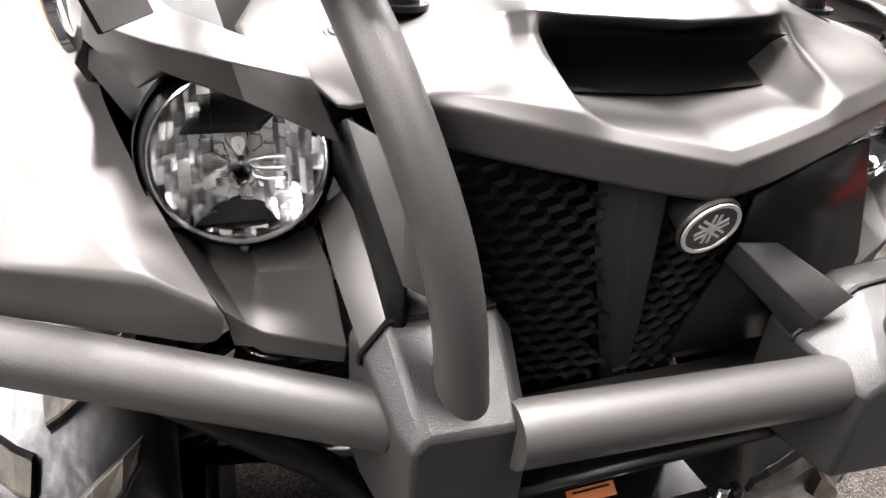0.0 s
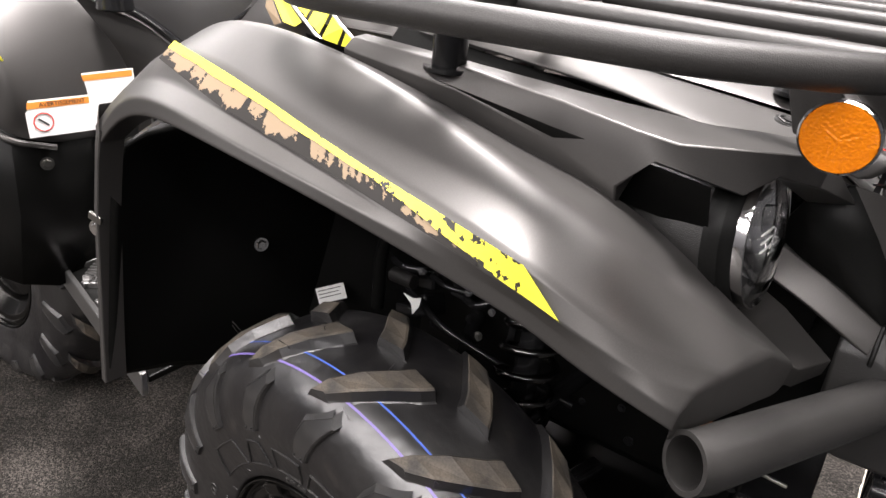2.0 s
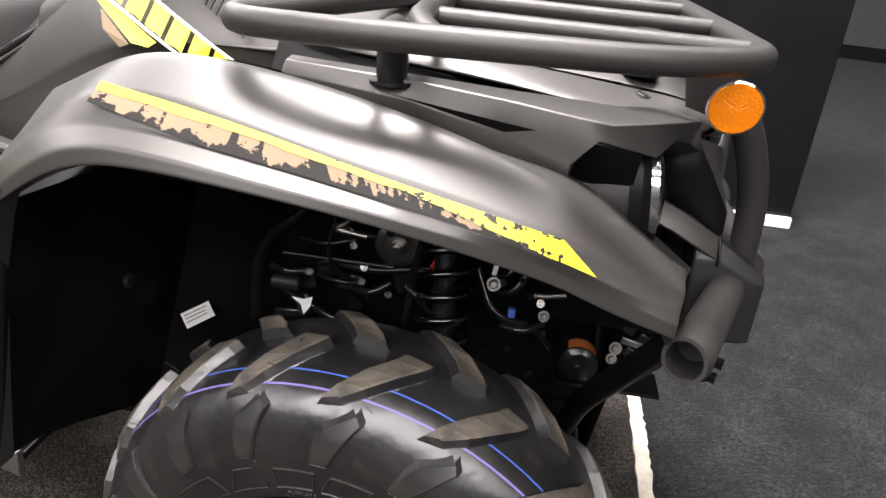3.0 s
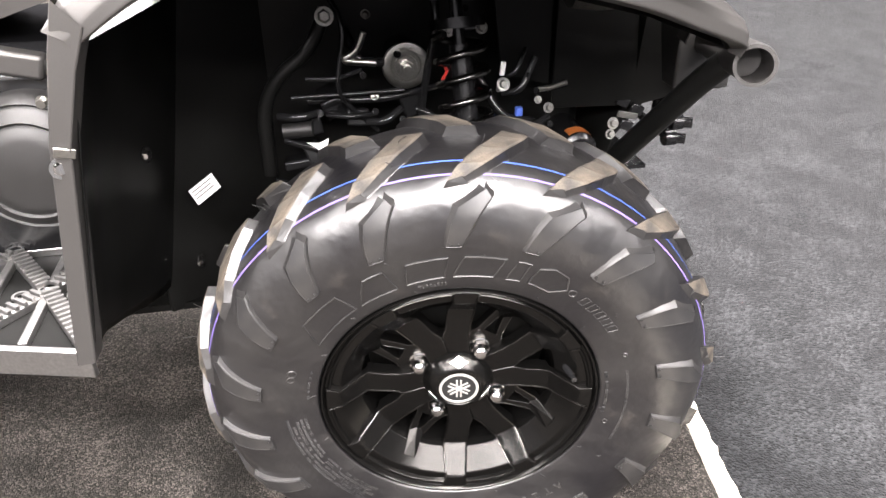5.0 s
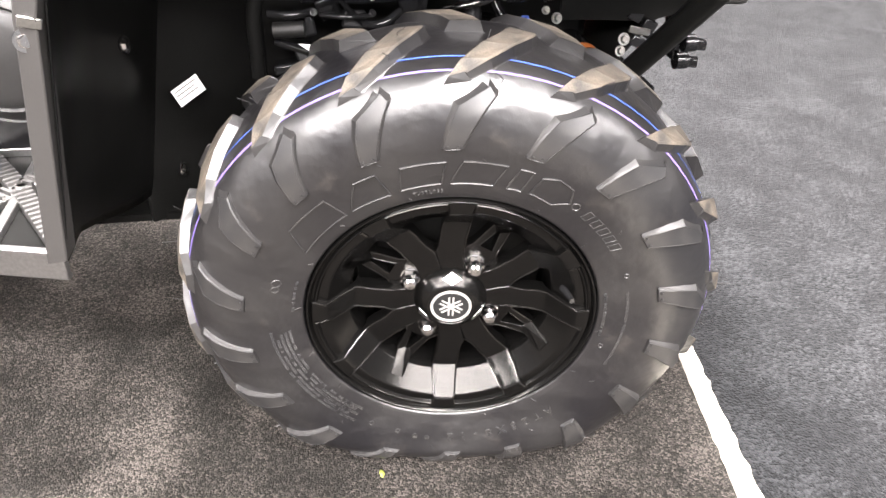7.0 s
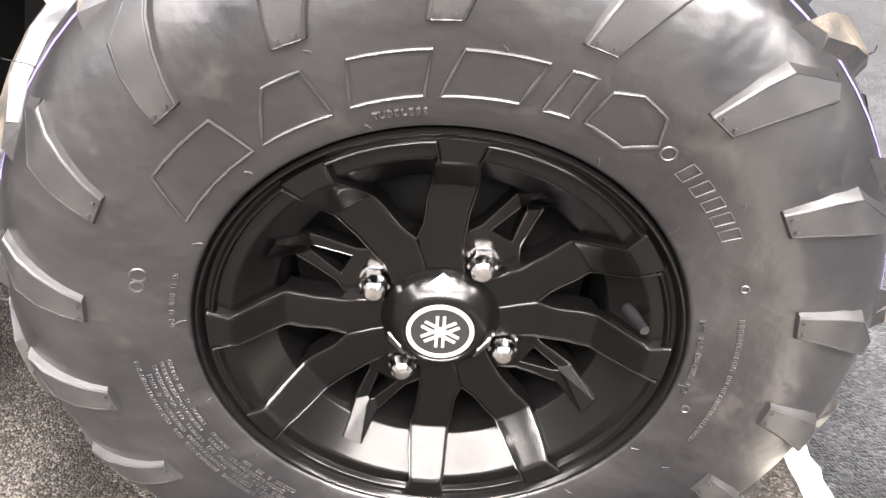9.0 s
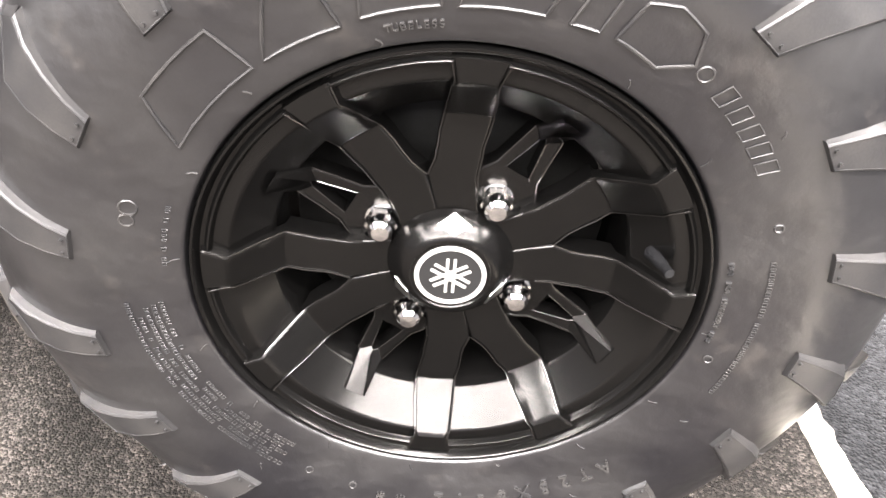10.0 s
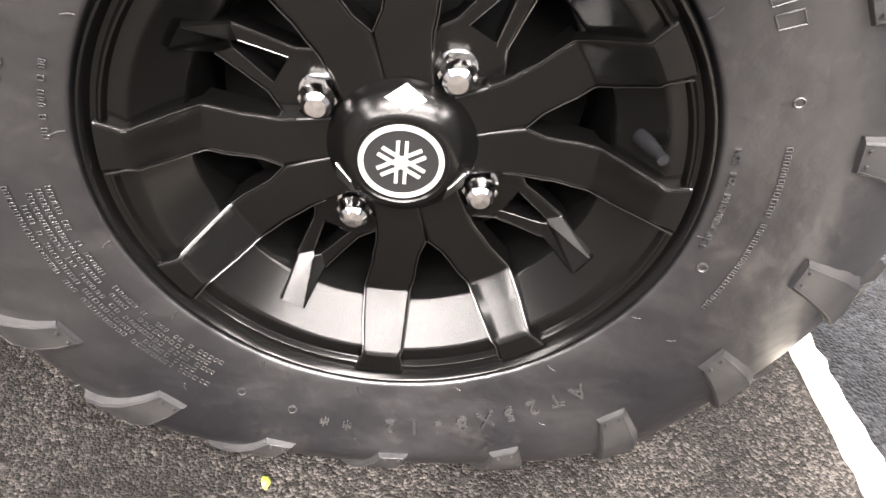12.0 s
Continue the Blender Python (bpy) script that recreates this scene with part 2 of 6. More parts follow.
def amber():
    m = material("amber_reflector", (0.74, 0.20, 0.003), 0.20, 0, 0.35)
    nt = m.node_tree
    b = nt.nodes["Principled BSDF"]
    b.inputs["Transmission Weight"].default_value = 0.25
    b.inputs["Coat Weight"].default_value = 0.15
    co = nt.nodes.new("ShaderNodeTexCoord")
    v = nt.nodes.new("ShaderNodeTexVoronoi")
    v.inputs["Scale"].default_value = 420
    bp = nt.nodes.new("ShaderNodeBump")
    bp.inputs["Strength"].default_value, bp.inputs["Distance"].default_value = 0.5, 0.0015
    nt.links.new(co.outputs["Object"], v.inputs["Vector"])
    nt.links.new(v.outputs["Distance"], bp.inputs["Height"])
    nt.links.new(bp.outputs["Normal"], b.inputs["Normal"])
    return m


M_AMBER = amber()
M_GLASS = material("clear_lens", (1, 1, 1), 0.02, 0, 0.5)
M_GLASS.node_tree.nodes["Principled BSDF"].inputs["Transmission Weight"].default_value = 1.0
M_GLASS.node_tree.nodes["Principled BSDF"].inputs["IOR"].default_value = 1.25
M_LAMPCHROME = material("lamp_reflector", (0.95, 0.95, 0.95), 0.13, 1.0)

# ---- mesh tools ----


def finish(name, bm, mat, parent, label="", smooth=True, m=None, sub=0, solid=0.0, bevel=0.0, angle=40):
    bmesh.ops.recalc_face_normals(bm, faces=bm.faces)
    me = bpy.data.meshes.new(name)
    bm.to_mesh(me)
    bm.free()
    me.materials.append(mat)
    for p in me.polygons:
        p.use_smooth = smooth
    if smooth and not sub:
        me.set_sharp_from_angle(angle=radians(angle))
    return attach(name, me, parent, label, m, sub, solid, bevel)


def attach(name, me, parent, label="", m=None, sub=0, solid=0.0, bevel=0.0):
    ob = new(name, me)
    if parent:
        ob.parent = parent
    if m is not None:
        ob.matrix_local = m
    if solid:
        s = ob.modifiers.new("thickness", "SOLIDIFY")
        s.thickness, s.offset = solid, -1
    if sub:
        s = ob.modifiers.new("rounding", "SUBSURF")
        s.levels = s.render_levels = sub
    if bevel:
        s = ob.modifiers.new("edge", "BEVEL")
        s.width, s.segments, s.limit_method, s.angle_limit = bevel, 2, "ANGLE", radians(30)
    if label:
        tagged(ob, label=label)
    return ob


part = finish


def grid(rows, closed_u=False, closed_v=False, crease=(), ridge=()):
    """A sheet of quads through rows of points; crease: column numbers kept sharp."""
    bm = bmesh.new()
    vs = [[bm.verts.new(p) for p in row] for row in rows]
    nu, nv = len(vs), len(vs[0])
    for i in range(nu if closed_u else nu - 1):
        for j in range(nv if closed_v else nv - 1):
            quad = [vs[i][j], vs[(i + 1) % nu][j], vs[(i + 1) % nu][(j + 1) % nv], vs[i][(j + 1) % nv]]
            quad = [q for k, q in enumerate(quad) if (q.co - quad[k - 1].co).length > 1e-7]
            if len(quad) > 2:
                bm.faces.new(quad)
    if crease:
        lay = bm.edges.layers.float.new("crease_edge")
        for j, w in crease:
            for i in range(nu - 1):
                e = bm.edges.get((vs[i][j], vs[i + 1][j]))
                if e:
                    e[lay] = w
        for i, w in ridge:
            for j in range(nv - 1):
                e = bm.edges.get((vs[i][j], vs[i][j + 1]))
                if e:
                    e[lay] = max(e[lay], w)
    return bm


def revolve(profile, n=64, a0=0.0, a1=360.0):
    """Profile of (radius, outward) turned about the local y axis; outward is -y."""
    full = abs(a1 - a0) >= 360
    rows = []
    for k in range(n if full else n + 1):
        a = radians(a0 + (a1 - a0) * k / n)
        rows.append([(r * math.cos(a), -d, r * math.sin(a)) for r, d in profile])
    return grid(rows, closed_u=full)


def polar(r, a, d):
    return Vector((r * math.cos(radians(a)), -d, r * math.sin(radians(a))))


def box(sx, sy, sz, c=(0, 0, 0)):
    bm = bmesh.new()
    bmesh.ops.create_cube(bm, size=1, matrix=Matrix.Translation(c) @ Matrix.Diagonal((sx, sy, sz, 1)))
    return bm


def join(*bms):
    out = bms[0]
    for b in bms[1:]:
        me = bpy.data.meshes.new("tmp")
        b.to_mesh(me)
        b.free()
        out.from_mesh(me)
        bpy.data.meshes.remove(me)
    return out


def cylinder(a, b, r, r2=None, seg=20, caps=True):
    a, b = Vector(a), Vector(b)
    bm = bmesh.new()
    m = Matrix.Translation((a + b) / 2) @ (b - a).to_track_quat("Z", "Y").to_matrix().to_4x4()
    bmesh.ops.create_cone(bm, cap_ends=caps, segments=seg, radius1=r, radius2=r if r2 is None else r2, depth=(b - a).length, matrix=m)
    return bm


def rounded(path, bend, steps=6):
    """A polyline whose corners are turned into arcs."""
    pts = [Vector(p) for p in path]
    out = [pts[0]]
    for i in range(1, len(pts) - 1):
        p, q, r = pts[i - 1], pts[i], pts[i + 1]
        k = min(bend, (p - q).length * 0.49, (r - q).length * 0.49)
        s, e = q + (p - q).normalized() * k, q + (r - q).normalized() * k
        for n in range(steps + 1):
            t = n / steps
            out.append(s * (1 - t) ** 2 + q * 2 * t * (1 - t) + e * t * t)
    out.append(pts[-1])
    return out


def tube(path, r, bend=0.0, seg=18, hollow=0.0, closed=False):
    pts = rounded(path, bend) if bend else [Vector(p) for p in path]
    rows, up = [], Vector((0.13, 0.21, 0.97))
    n = len(pts)
    for i in range(n):
        if closed:
            d = (pts[(i + 1) % n] - pts[i - 1]).normalized()
        else:
            d = (pts[min(i + 1, n - 1)] - pts[max(i - 1, 0)]).normalized()
        up = (up - d * up.dot(d)).normalized()
        side = d.cross(up)
        rows.append([pts[i] + (up * math.cos(2 * math.pi * k / seg) + side * math.sin(2 * math.pi * k / seg)) * r for k in range(seg)])
    if hollow:
        d = (pts[1] - pts[2]).normalized()
        c = pts[0]
        inner = [c + (p - c) * (hollow / r) for p in rows[0]]
        deep = [p - d * 0.06 for p in inner]
        rows = [deep, inner] + rows
    bm = grid(rows, closed_u=closed, closed_v=True)
    if not closed:
        for row in (rows[0], rows[-1]):
            bm.faces.new([bm.verts.new(p) for p in row])
    bmesh.ops.remove_doubles(bm, verts=bm.verts, dist=1e-6)
    return bm


def prism(outline, depth, axis=(0, 0, 1)):
    """A flat outline (points) pushed along axis by depth."""
    a = Vector(axis) * depth
    bm = bmesh.new()
    lo = [bm.verts.new(p) for p in outline]
    hi = [bm.verts.new(Vector(p) + a) for p in outline]
    bm.faces.new(lo)
    bm.faces.new(hi)
    n = len(lo)
    for i in range(n):
        bm.faces.new((lo[i], lo[(i + 1) % n], hi[(i + 1) % n], hi[i]))
    return bm


def flip(points, s):
    """Mirrors points to the other side of the machine when s is 1 (right side: -1)."""
    return [Vector((p[0], p[1] if s < 0 else -p[1] - 0.012, p[2])) for p in points]


def writing(text, size, mat, parent, m, name="lettering", depth=0.0003):
    cu = bpy.data.curves.new(name, "FONT")
    cu.body, cu.size, cu.extrude, cu.align_x, cu.align_y = text, size, depth, "CENTER", "CENTER"
    tmp = new("tmp_text", cu)
    me = bpy.data.meshes.new_from_object(tmp.evaluated_get(bpy.context.evaluated_depsgraph_get()))
    bpy.data.objects.remove(tmp)
    me.materials.clear()
    me.materials.append(mat)
    return attach(name, me, parent, m=m)


def arc_text(text, r, a0, a1, size, depth_of, mat, parent, name="lettering"):
    """Raised letters along a circle about local y, read clockwise, tops outward."""
    out = bmesh.new()
    for k, ch in enumerate(text):
        if ch == " ":
            continue
        cu = bpy.data.curves.new("glyph", "FONT")
        cu.body, cu.size, cu.extrude, cu.align_x, cu.align_y = ch, size, 0.0017, "CENTER", "CENTER"
        cu.offset = size * 0.012
        tmp = new("tmp_text", cu)
        me = bpy.data.meshes.new_from_object(tmp.evaluated_get(bpy.context.evaluated_depsgraph_get()))
        bpy.data.objects.remove(tmp)
        a = radians(a0 + (a1 - a0) * k / max(1, len(text) - 1))
        slope = (depth_of(r + 0.004) - depth_of(r - 0.004)) / 0.008
        rad = Vector((math.cos(a), -slope, math.sin(a))).normalized()
        tan = Vector((math.sin(a), 0, -math.cos(a)))
        nor = tan.cross(rad)
        p = Vector((r * math.cos(a), -depth_of(r), r * math.sin(a))) + nor * 0.0005
        me.transform(Matrix(((tan.x, rad.x, nor.x, p.x), (tan.y, rad.y, nor.y, p.y), (tan.z, rad.z, nor.z, p.z), (0, 0, 0, 1))))
        out.from_mesh(me)
        bpy.data.meshes.remove(me)
    return finish(name, out, mat, parent, smooth=False)

# ---- the setting ----
HEADING = 7.2
BIKE = pose(-0.0573, -0.0523, 0, 0, 0, HEADING)


def setting(name, bm, mat, label, category, m=None, smooth=False):
    ob = finish(name, bm, mat, None, smooth=smooth)
    if m is not None:
        ob.matrix_world = m
    return tagged(ob, label, category, kind="structure")


FLOOR = 0.018
EDGE = BIKE @ pose(0.498, 0, 0, 0, 0, -8.4)


def seam(y):
    """Sideways drift of the carpet seam along its length."""
    u = max(0.0, min(y, 1.6) + 0.25)
    return -0.09 * u - 0.03 * u * u - 0.20 * max(0.0, y - 1.6)


def carpet_sheet(far):
    rows = []
    for k in range(73):
        y = -9.0 + 0.25 * k
        rows.append([(far, y, FLOOR - 0.05), (far, y, FLOOR), (0.017 + seam(y), y, FLOOR), (0.017 + seam(y), y, FLOOR - 0.05)])
    return grid(rows, closed_v=True)


setting("floor_stand", carpet_sheet(-9.5), M_CARPET, "dark brown speckled carpet of the show stand", "carpet", EDGE)
setting("floor_aisle", carpet_sheet(9.0), M_AISLE, "blue-grey aisle carpet beside the stand", "carpet", EDGE)


def tape():
    rng = random.Random(5)
    bm = bmesh.new()
    a, b = [], []
    n = 260
    for i in range(n + 1):
        y = -2.2 + 4.6 * i / n
        a.append((seam(y) + rng.uniform(-0.001, 0.001) + rng.uniform(-0.0016, 0.0016), y))
        b.append((seam(y) + 0.0345 + rng.uniform(-0.003, 0.003) * (1 if i % 7 else 1.8), y))
    rows = [[(p[0], p[1], FLOOR + 0.0005), (p[0] + 0.001, p[1], FLOOR + 0.0035), (q[0] - 0.001, q[1], FLOOR + 0.0035), (q[0], q[1], FLOOR + 0.0005)] for p, q in zip(a, b)]
    return grid(rows)


tagged(finish("floor_tape", tape(), M_TAPE, None, m=EDGE), "frayed off-white tape strip along the carpet seam", "tape", kind="structure")

HALL = 11.0
setting("ceiling", box(2 * HALL, 2 * HALL, 0.2, (0, 0, 5.6)), M_CEIL, "dark exhibition hall ceiling", "ceiling")
for tag, sx, sy, cx, cy in (("north", 2 * HALL, 0.2, 0, HALL + 0.1), ("south", 2 * HALL, 0.2, 0, -HALL - 0.1), ("east", 0.2, 2 * HALL, HALL + 0.1, 0), ("west", 0.2, 2 * HALL, -HALL - 0.1, 0)):
    setting("wall_" + tag, box(sx, sy, 5.5, (cx, cy, 2.75)), M_WALL, "plain grey exhibition hall wall", "wall")


def display_stand():
    root = new("display_wall")
    root.matrix_world = BIKE @ pose(0, 2.0, FLOOR)
    tagged(root, "black display wall with red blocks and white shapes", "display wall")
    part("panel", box(2.3, 0.08, 2.4, (0.15, 0.04, 1.2)), M_STAND, root, bevel=0.004)
    part("base_trim", box(2.3, 0.03, 0.045, (0.15, -0.015, 0.0225)), M_STANDWHITE, root, "white metal base trim", bevel=0.003)
    for cx, cz, w, h in ((0.02, 0.87, 0.30, 0.10), (0.07, 0.645, 0.30, 0.10), (0.15, 0.45, 0.30, 0.16), (-0.02, 1.02, 0.2, 0.06)):
        part("red_block", box(w, 0.012, h, (cx, -0.006, cz)), M_STANDRED, root, bevel=0.002)
    for cx, cz, w, h, tilt in ((-0.365, 0.92, 0.03, 0.20, 6), (-0.28, 0.925, 0.17, 0.03, 28), (-0.25, 1.02, 0.03, 0.10, 0), (-0.26, 0.755, 0.06, 0.05, 20)):
        part("white_shape", box(w, 0.012, h), M_STANDWHITE, root, m=pose(cx, -0.006, cz, 0, tilt, 0), bevel=0.002)
    return root


display_stand()


def scrap():
    bm = grid([[(-0.012, 0, 0), (-0.010, 0.004, 0.003)], [(-0.004, -0.006, 0.002), (-0.002, 0.006, 0.007)], [(0.005, -0.005, 0.003), (0.005, 0.005, 0.006)], [(0.012, -0.001, 0), (0.012, 0.002, 0.001)]])
    bm.transform(Matrix.Scale(0.62, 4))
    ob = finish("leaf_scrap", bm, M_LEAF, None, solid=0.0008)
    ob.matrix_world = pose(-0.0873, -0.5773, FLOOR + 0.0015, 0, 0, 100)
    tagged(ob, "small crumpled green leaf scrap on the carpet", "leaf")


scrap()


def paper(x, y, turn, w, d):
    ob = finish("paper_sheet", box(w, d, 0.002, (0, 0, 0.001)), M_WHITE, None, smooth=False)
    ob.matrix_world = pose(x, y, FLOOR + 0.0005, 0, 0, turn)
    tagged(ob, "white paper lying on the aisle carpet", "paper", group="papers on the aisle")


cable = finish("floor_cable", tube([(-2.2, 0.25, 0.006), (-1.9, 0.1, 0.006), (-1.65, 0.12, 0.006), (-1.45, 0.3, 0.006), (-1.3, 0.35, 0.006)], 0.006, bend=0.12), M_CABLE, None)
cable.matrix_world = BIKE @ pose(0, 0, FLOOR)
tagged(cable, "thin orange cable lying on the carpet", "cable")
paper(2.15, 3.6, 20, 0.16, 0.12)
paper(3.4, 4.1, 35, 0.5, 0.2)

# ---- the quad bike ----
bike = new("quad_bike")
bike.matrix_world = BIKE
tagged(bike, "dark grey utility quad bike with black bumper and front rack", "quad bike")

# wheels -----------------------------------------------------------------
TYRE_MIDDLE = -0.033
WALL_D = [(0.1812, 0.0520), (0.1840, 0.0545), (0.196, 0.0575), (0.215, 0.0610), (0.233, 0.0640), (0.252, 0.0662), (0.272, 0.0648), (0.290, 0.0600), (0.304, 0.0525), (0.3135, 0.0435), (0.3205, 0.0330), (0.3255, 0.0180), (0.3285, 0.0), (0.330, TYRE_MIDDLE)]


def wall_depth(r):
    return float(np.interp(r, [p[0] for p in WALL_D[:10]], [p[1] for p in WALL_D[:10]]))


def crown(d):
    off = abs(d - TYRE_MIDDLE) + TYRE_MIDDLE
    return float(np.interp(off, [p[1] for p in WALL_D[:6:-1]], [p[0] for p in WALL_D[:6:-1]]))


def tyre_mesh():
    prof = [(0.172, 0.036), (0.1802, 0.043)] + WALL_D + [(r, 2 * TYRE_MIDDLE - d) for r, d in WALL_D[-2::-1]] + [(0.1802, -0.109), (0.172, -0.102)]
    return revolve(smooth_profile(prof), 120)


def smooth_profile(prof):
    """Adds points between, on a Catmull-Rom curve, so that the section has no flats."""
    out = []
    for i in range(len(prof) - 1):
        p0, p1, p2, p3 = [Vector(prof[min(max(j, 0), len(prof) - 1)]) for j in (i - 1, i, i + 1, i + 2)]
        for t in (0.0, 0.5):
            out.append(tuple(0.5 * (2 * p1 + (p2 - p0) * t + (2 * p0 - 5 * p1 + 4 * p2 - p3) * t * t + (3 * p1 - p0 - 3 * p2 + p3) * t ** 3)))
    return out + [prof[-1]]


def tread_lug_mesh(side):
    """One bent tread bar from the shoulder tip to past the middle of the tread; side -1 is the far half."""
    left = [(0.6, 0.0460), (-1.6, 0.034), (-5.2, 0.010), (-8.8, -0.014), (-10.2, -0.028)]
    right = [(-2.4, 0.0435), (-6.4, 0.032), (-10.6, 0.010), (-14.2, -0.014), (-15.4, -0.026)]

    def across(d):
        return d if side > 0 else 2 * TYRE_MIDDLE - d
    rows = []
    for k, ((a, d), (b, e)) in enumerate(zip(left, right)):
        lift = (0.0085, 0.0120, 0.0135, 0.0140, 0.0135)[k]
        lo_a, lo_b = crown(d) - 0.004, crown(e) - 0.004
        rows.append([polar(lo_a, a + 1.6, across(d + 0.0015)), polar(crown(d) + lift * 0.94, a + 0.25, across(d)), polar(crown(d) + lift, a - 0.15, across(d - 0.0008)),
                     polar(crown(e) + lift, b + 0.45, across(e - 0.0008)), polar(crown(e) + lift * 0.92, b, across(e)), polar(crown(e) + 0.0015, b - 0.7, across(e)), polar(lo_b, b - 2.6, across(e))])
    bm = grid(rows)
    for row in (0, -1):
        vs = [min(bm.verts, key=lambda v, p=p: (v.co - p).length) for p in rows[row]]
        bm.faces.new(vs)
    top = {tuple(round(c, 6) for c in q) for r in rows for q in r[1:5]}
    for f in bm.faces:
        f.material_index = 0 if all(tuple(round(c, 6) for c in v.co) in top for v in f.verts) and len(f.verts) == 4 else 1
    bm.verts.ensure_lookup_table()
    return bm


def wall_lug_mesh():
    side_a = [(2.2, 0.2500), (1.5, 0.264), (0.5, 0.281), (-1.0, 0.2965), (-6.6, 0.3125)]
    side_b = [(-2.3, 0.2500), (-3.5, 0.264), (-5.1, 0.280), (-6.7, 0.2945), (-8.3, 0.3060)]
    rows = []
    for k, ((a, r), (b, q)) in enumerate(zip(side_a, side_b)):
        up = (0.0040, 0.0050, 0.0062, 0.0075, 0.0080)[k]
        wide = 0.6 + 0.15 * k
        rows.append([polar(r + 0.001, a + wide, wall_depth(r) - 0.002), polar(r, a + 0.1, wall_depth(r) + up * 0.8), polar(r, a - 0.3, wall_depth(r) + up), polar(q, b + 0.3, wall_depth(q) + up), polar(q, b - 0.1, wall_depth(q) + up * 0.8), polar(q, b - 0.7, wall_depth(q) - 0.002)])
    bm = grid(rows)
    low = [polar(0.2485, 2.9, wall_depth(0.2485) - 0.001), polar(0.2485, -2.8, wall_depth(0.2485) - 0.001)]
    bm.faces.new([bm.verts.new(p) for p in (low[0], rows[0][1], rows[0][2], rows[0][3], rows[0][4], low[1])])
    high = [polar(0.3160, -7.0, wall_depth(0.3135) - 0.004), polar(0.3085, -8.8, wall_depth(0.3085) - 0.002)]
    bm.faces.new([bm.verts.new(p) for p in (high[0], rows[-1][1], rows[-1][2], rows[-1][3], rows[-1][4], high[1])])
    dots = [cylinder(polar(0.2535, a, wall_depth(0.2535)), polar(0.2535, a, wall_depth(0.2535) + 0.0062), 0.0012, seg=8) for a in (1.0, -1.3)]
    bead = [tube([r[2] for r in rows], 0.0005, seg=5), tube([r[3] for r in rows], 0.0005, seg=5), tube([rows[0][2], rows[0][3]], 0.0005, seg=5)]
    return join(bm, *bead, *dots)


def face_depth(r):
    return float(np.interp(r, [0.0, 0.06, 0.076, 0.121, 0.154, 0.157, 0.169, 0.173], [0.0145, 0.0150, 0.0157, 0.0168, 0.0490, 0.0505, 0.0522, 0.0500]))


def rim_mesh():
    prof = [(0.124, -0.09), (0.127, 0.004), (0.1290, 0.0160), (0.1300, 0.0180), (0.1312, 0.0192), (0.1325, 0.0203), (0.1530, 0.0420), (0.1545, 0.0434), (0.1560, 0.0440), (0.1575, 0.0440), (0.1648, 0.0444), (0.1654, 0.0455), (0.1660, 0.0478), (0.1668, 0.0490), (0.1680, 0.0492), (0.1690, 0.0484),
            (0.1694, 0.0468), (0.1702, 0.0462), (0.1730, 0.0470), (0.1742, 0.0495), (0.1752, 0.0530), (0.1764, 0.0545), (0.1778, 0.0545), (0.1788, 0.0525), (0.1792, 0.0470), (0.174, 0.034), (0.160, -0.09), (0.14, -0.10)]
    return revolve(prof, 128)


def spoke_mesh(mirror):
    """One wide spoke beside the V-shaped window; offsets in degrees from the window's axis."""
    rs = [0.040, 0.058, 0.0765, 0.088, 0.098, 0.109, 0.1195, 0.1205, 0.1225, 0.136, 0.152, 0.1535, 0.156, 0.171]
    near = [-1.0, -0.6, 0.2, 5.2, 7.0, 8.2, 9.9, 10.0, 10.2, 11.1, 12.1, 12.5, 12.9, 12.2]
    far = [44.0, 31.0, 26.0, 25.6, 25.0, 25.3, 25.4, 25.4, 25.2, 24.2, 22.7, 22.6, 22.6, 23.8]
    rows = []
    s = -1 if mirror else 1
    for r, a, b in zip(rs, near, far):
        top = face_depth(r)
        deep = top - (0.020 if r < 0.121 else 0.012)
        e = 0.0018 / r * 57.3
        flat = [polar(r, s * (a + e + (b - a - 2 * e) * k / 4), top) for k in range(5)]
        rows.append([polar(r, s * a, deep), polar(r, s * a, top - 0.0014)] + flat + [polar(r, s * b, top - 0.0014), polar(r, s * b, deep)])
    return grid(rows)


def frame_depth(r):
    return float(np.interp(r, [0.06, 0.115, 0.1210, 0.1310, 0.142], [0.0065, 0.0070, 0.0080, 0.0232, 0.0352]))


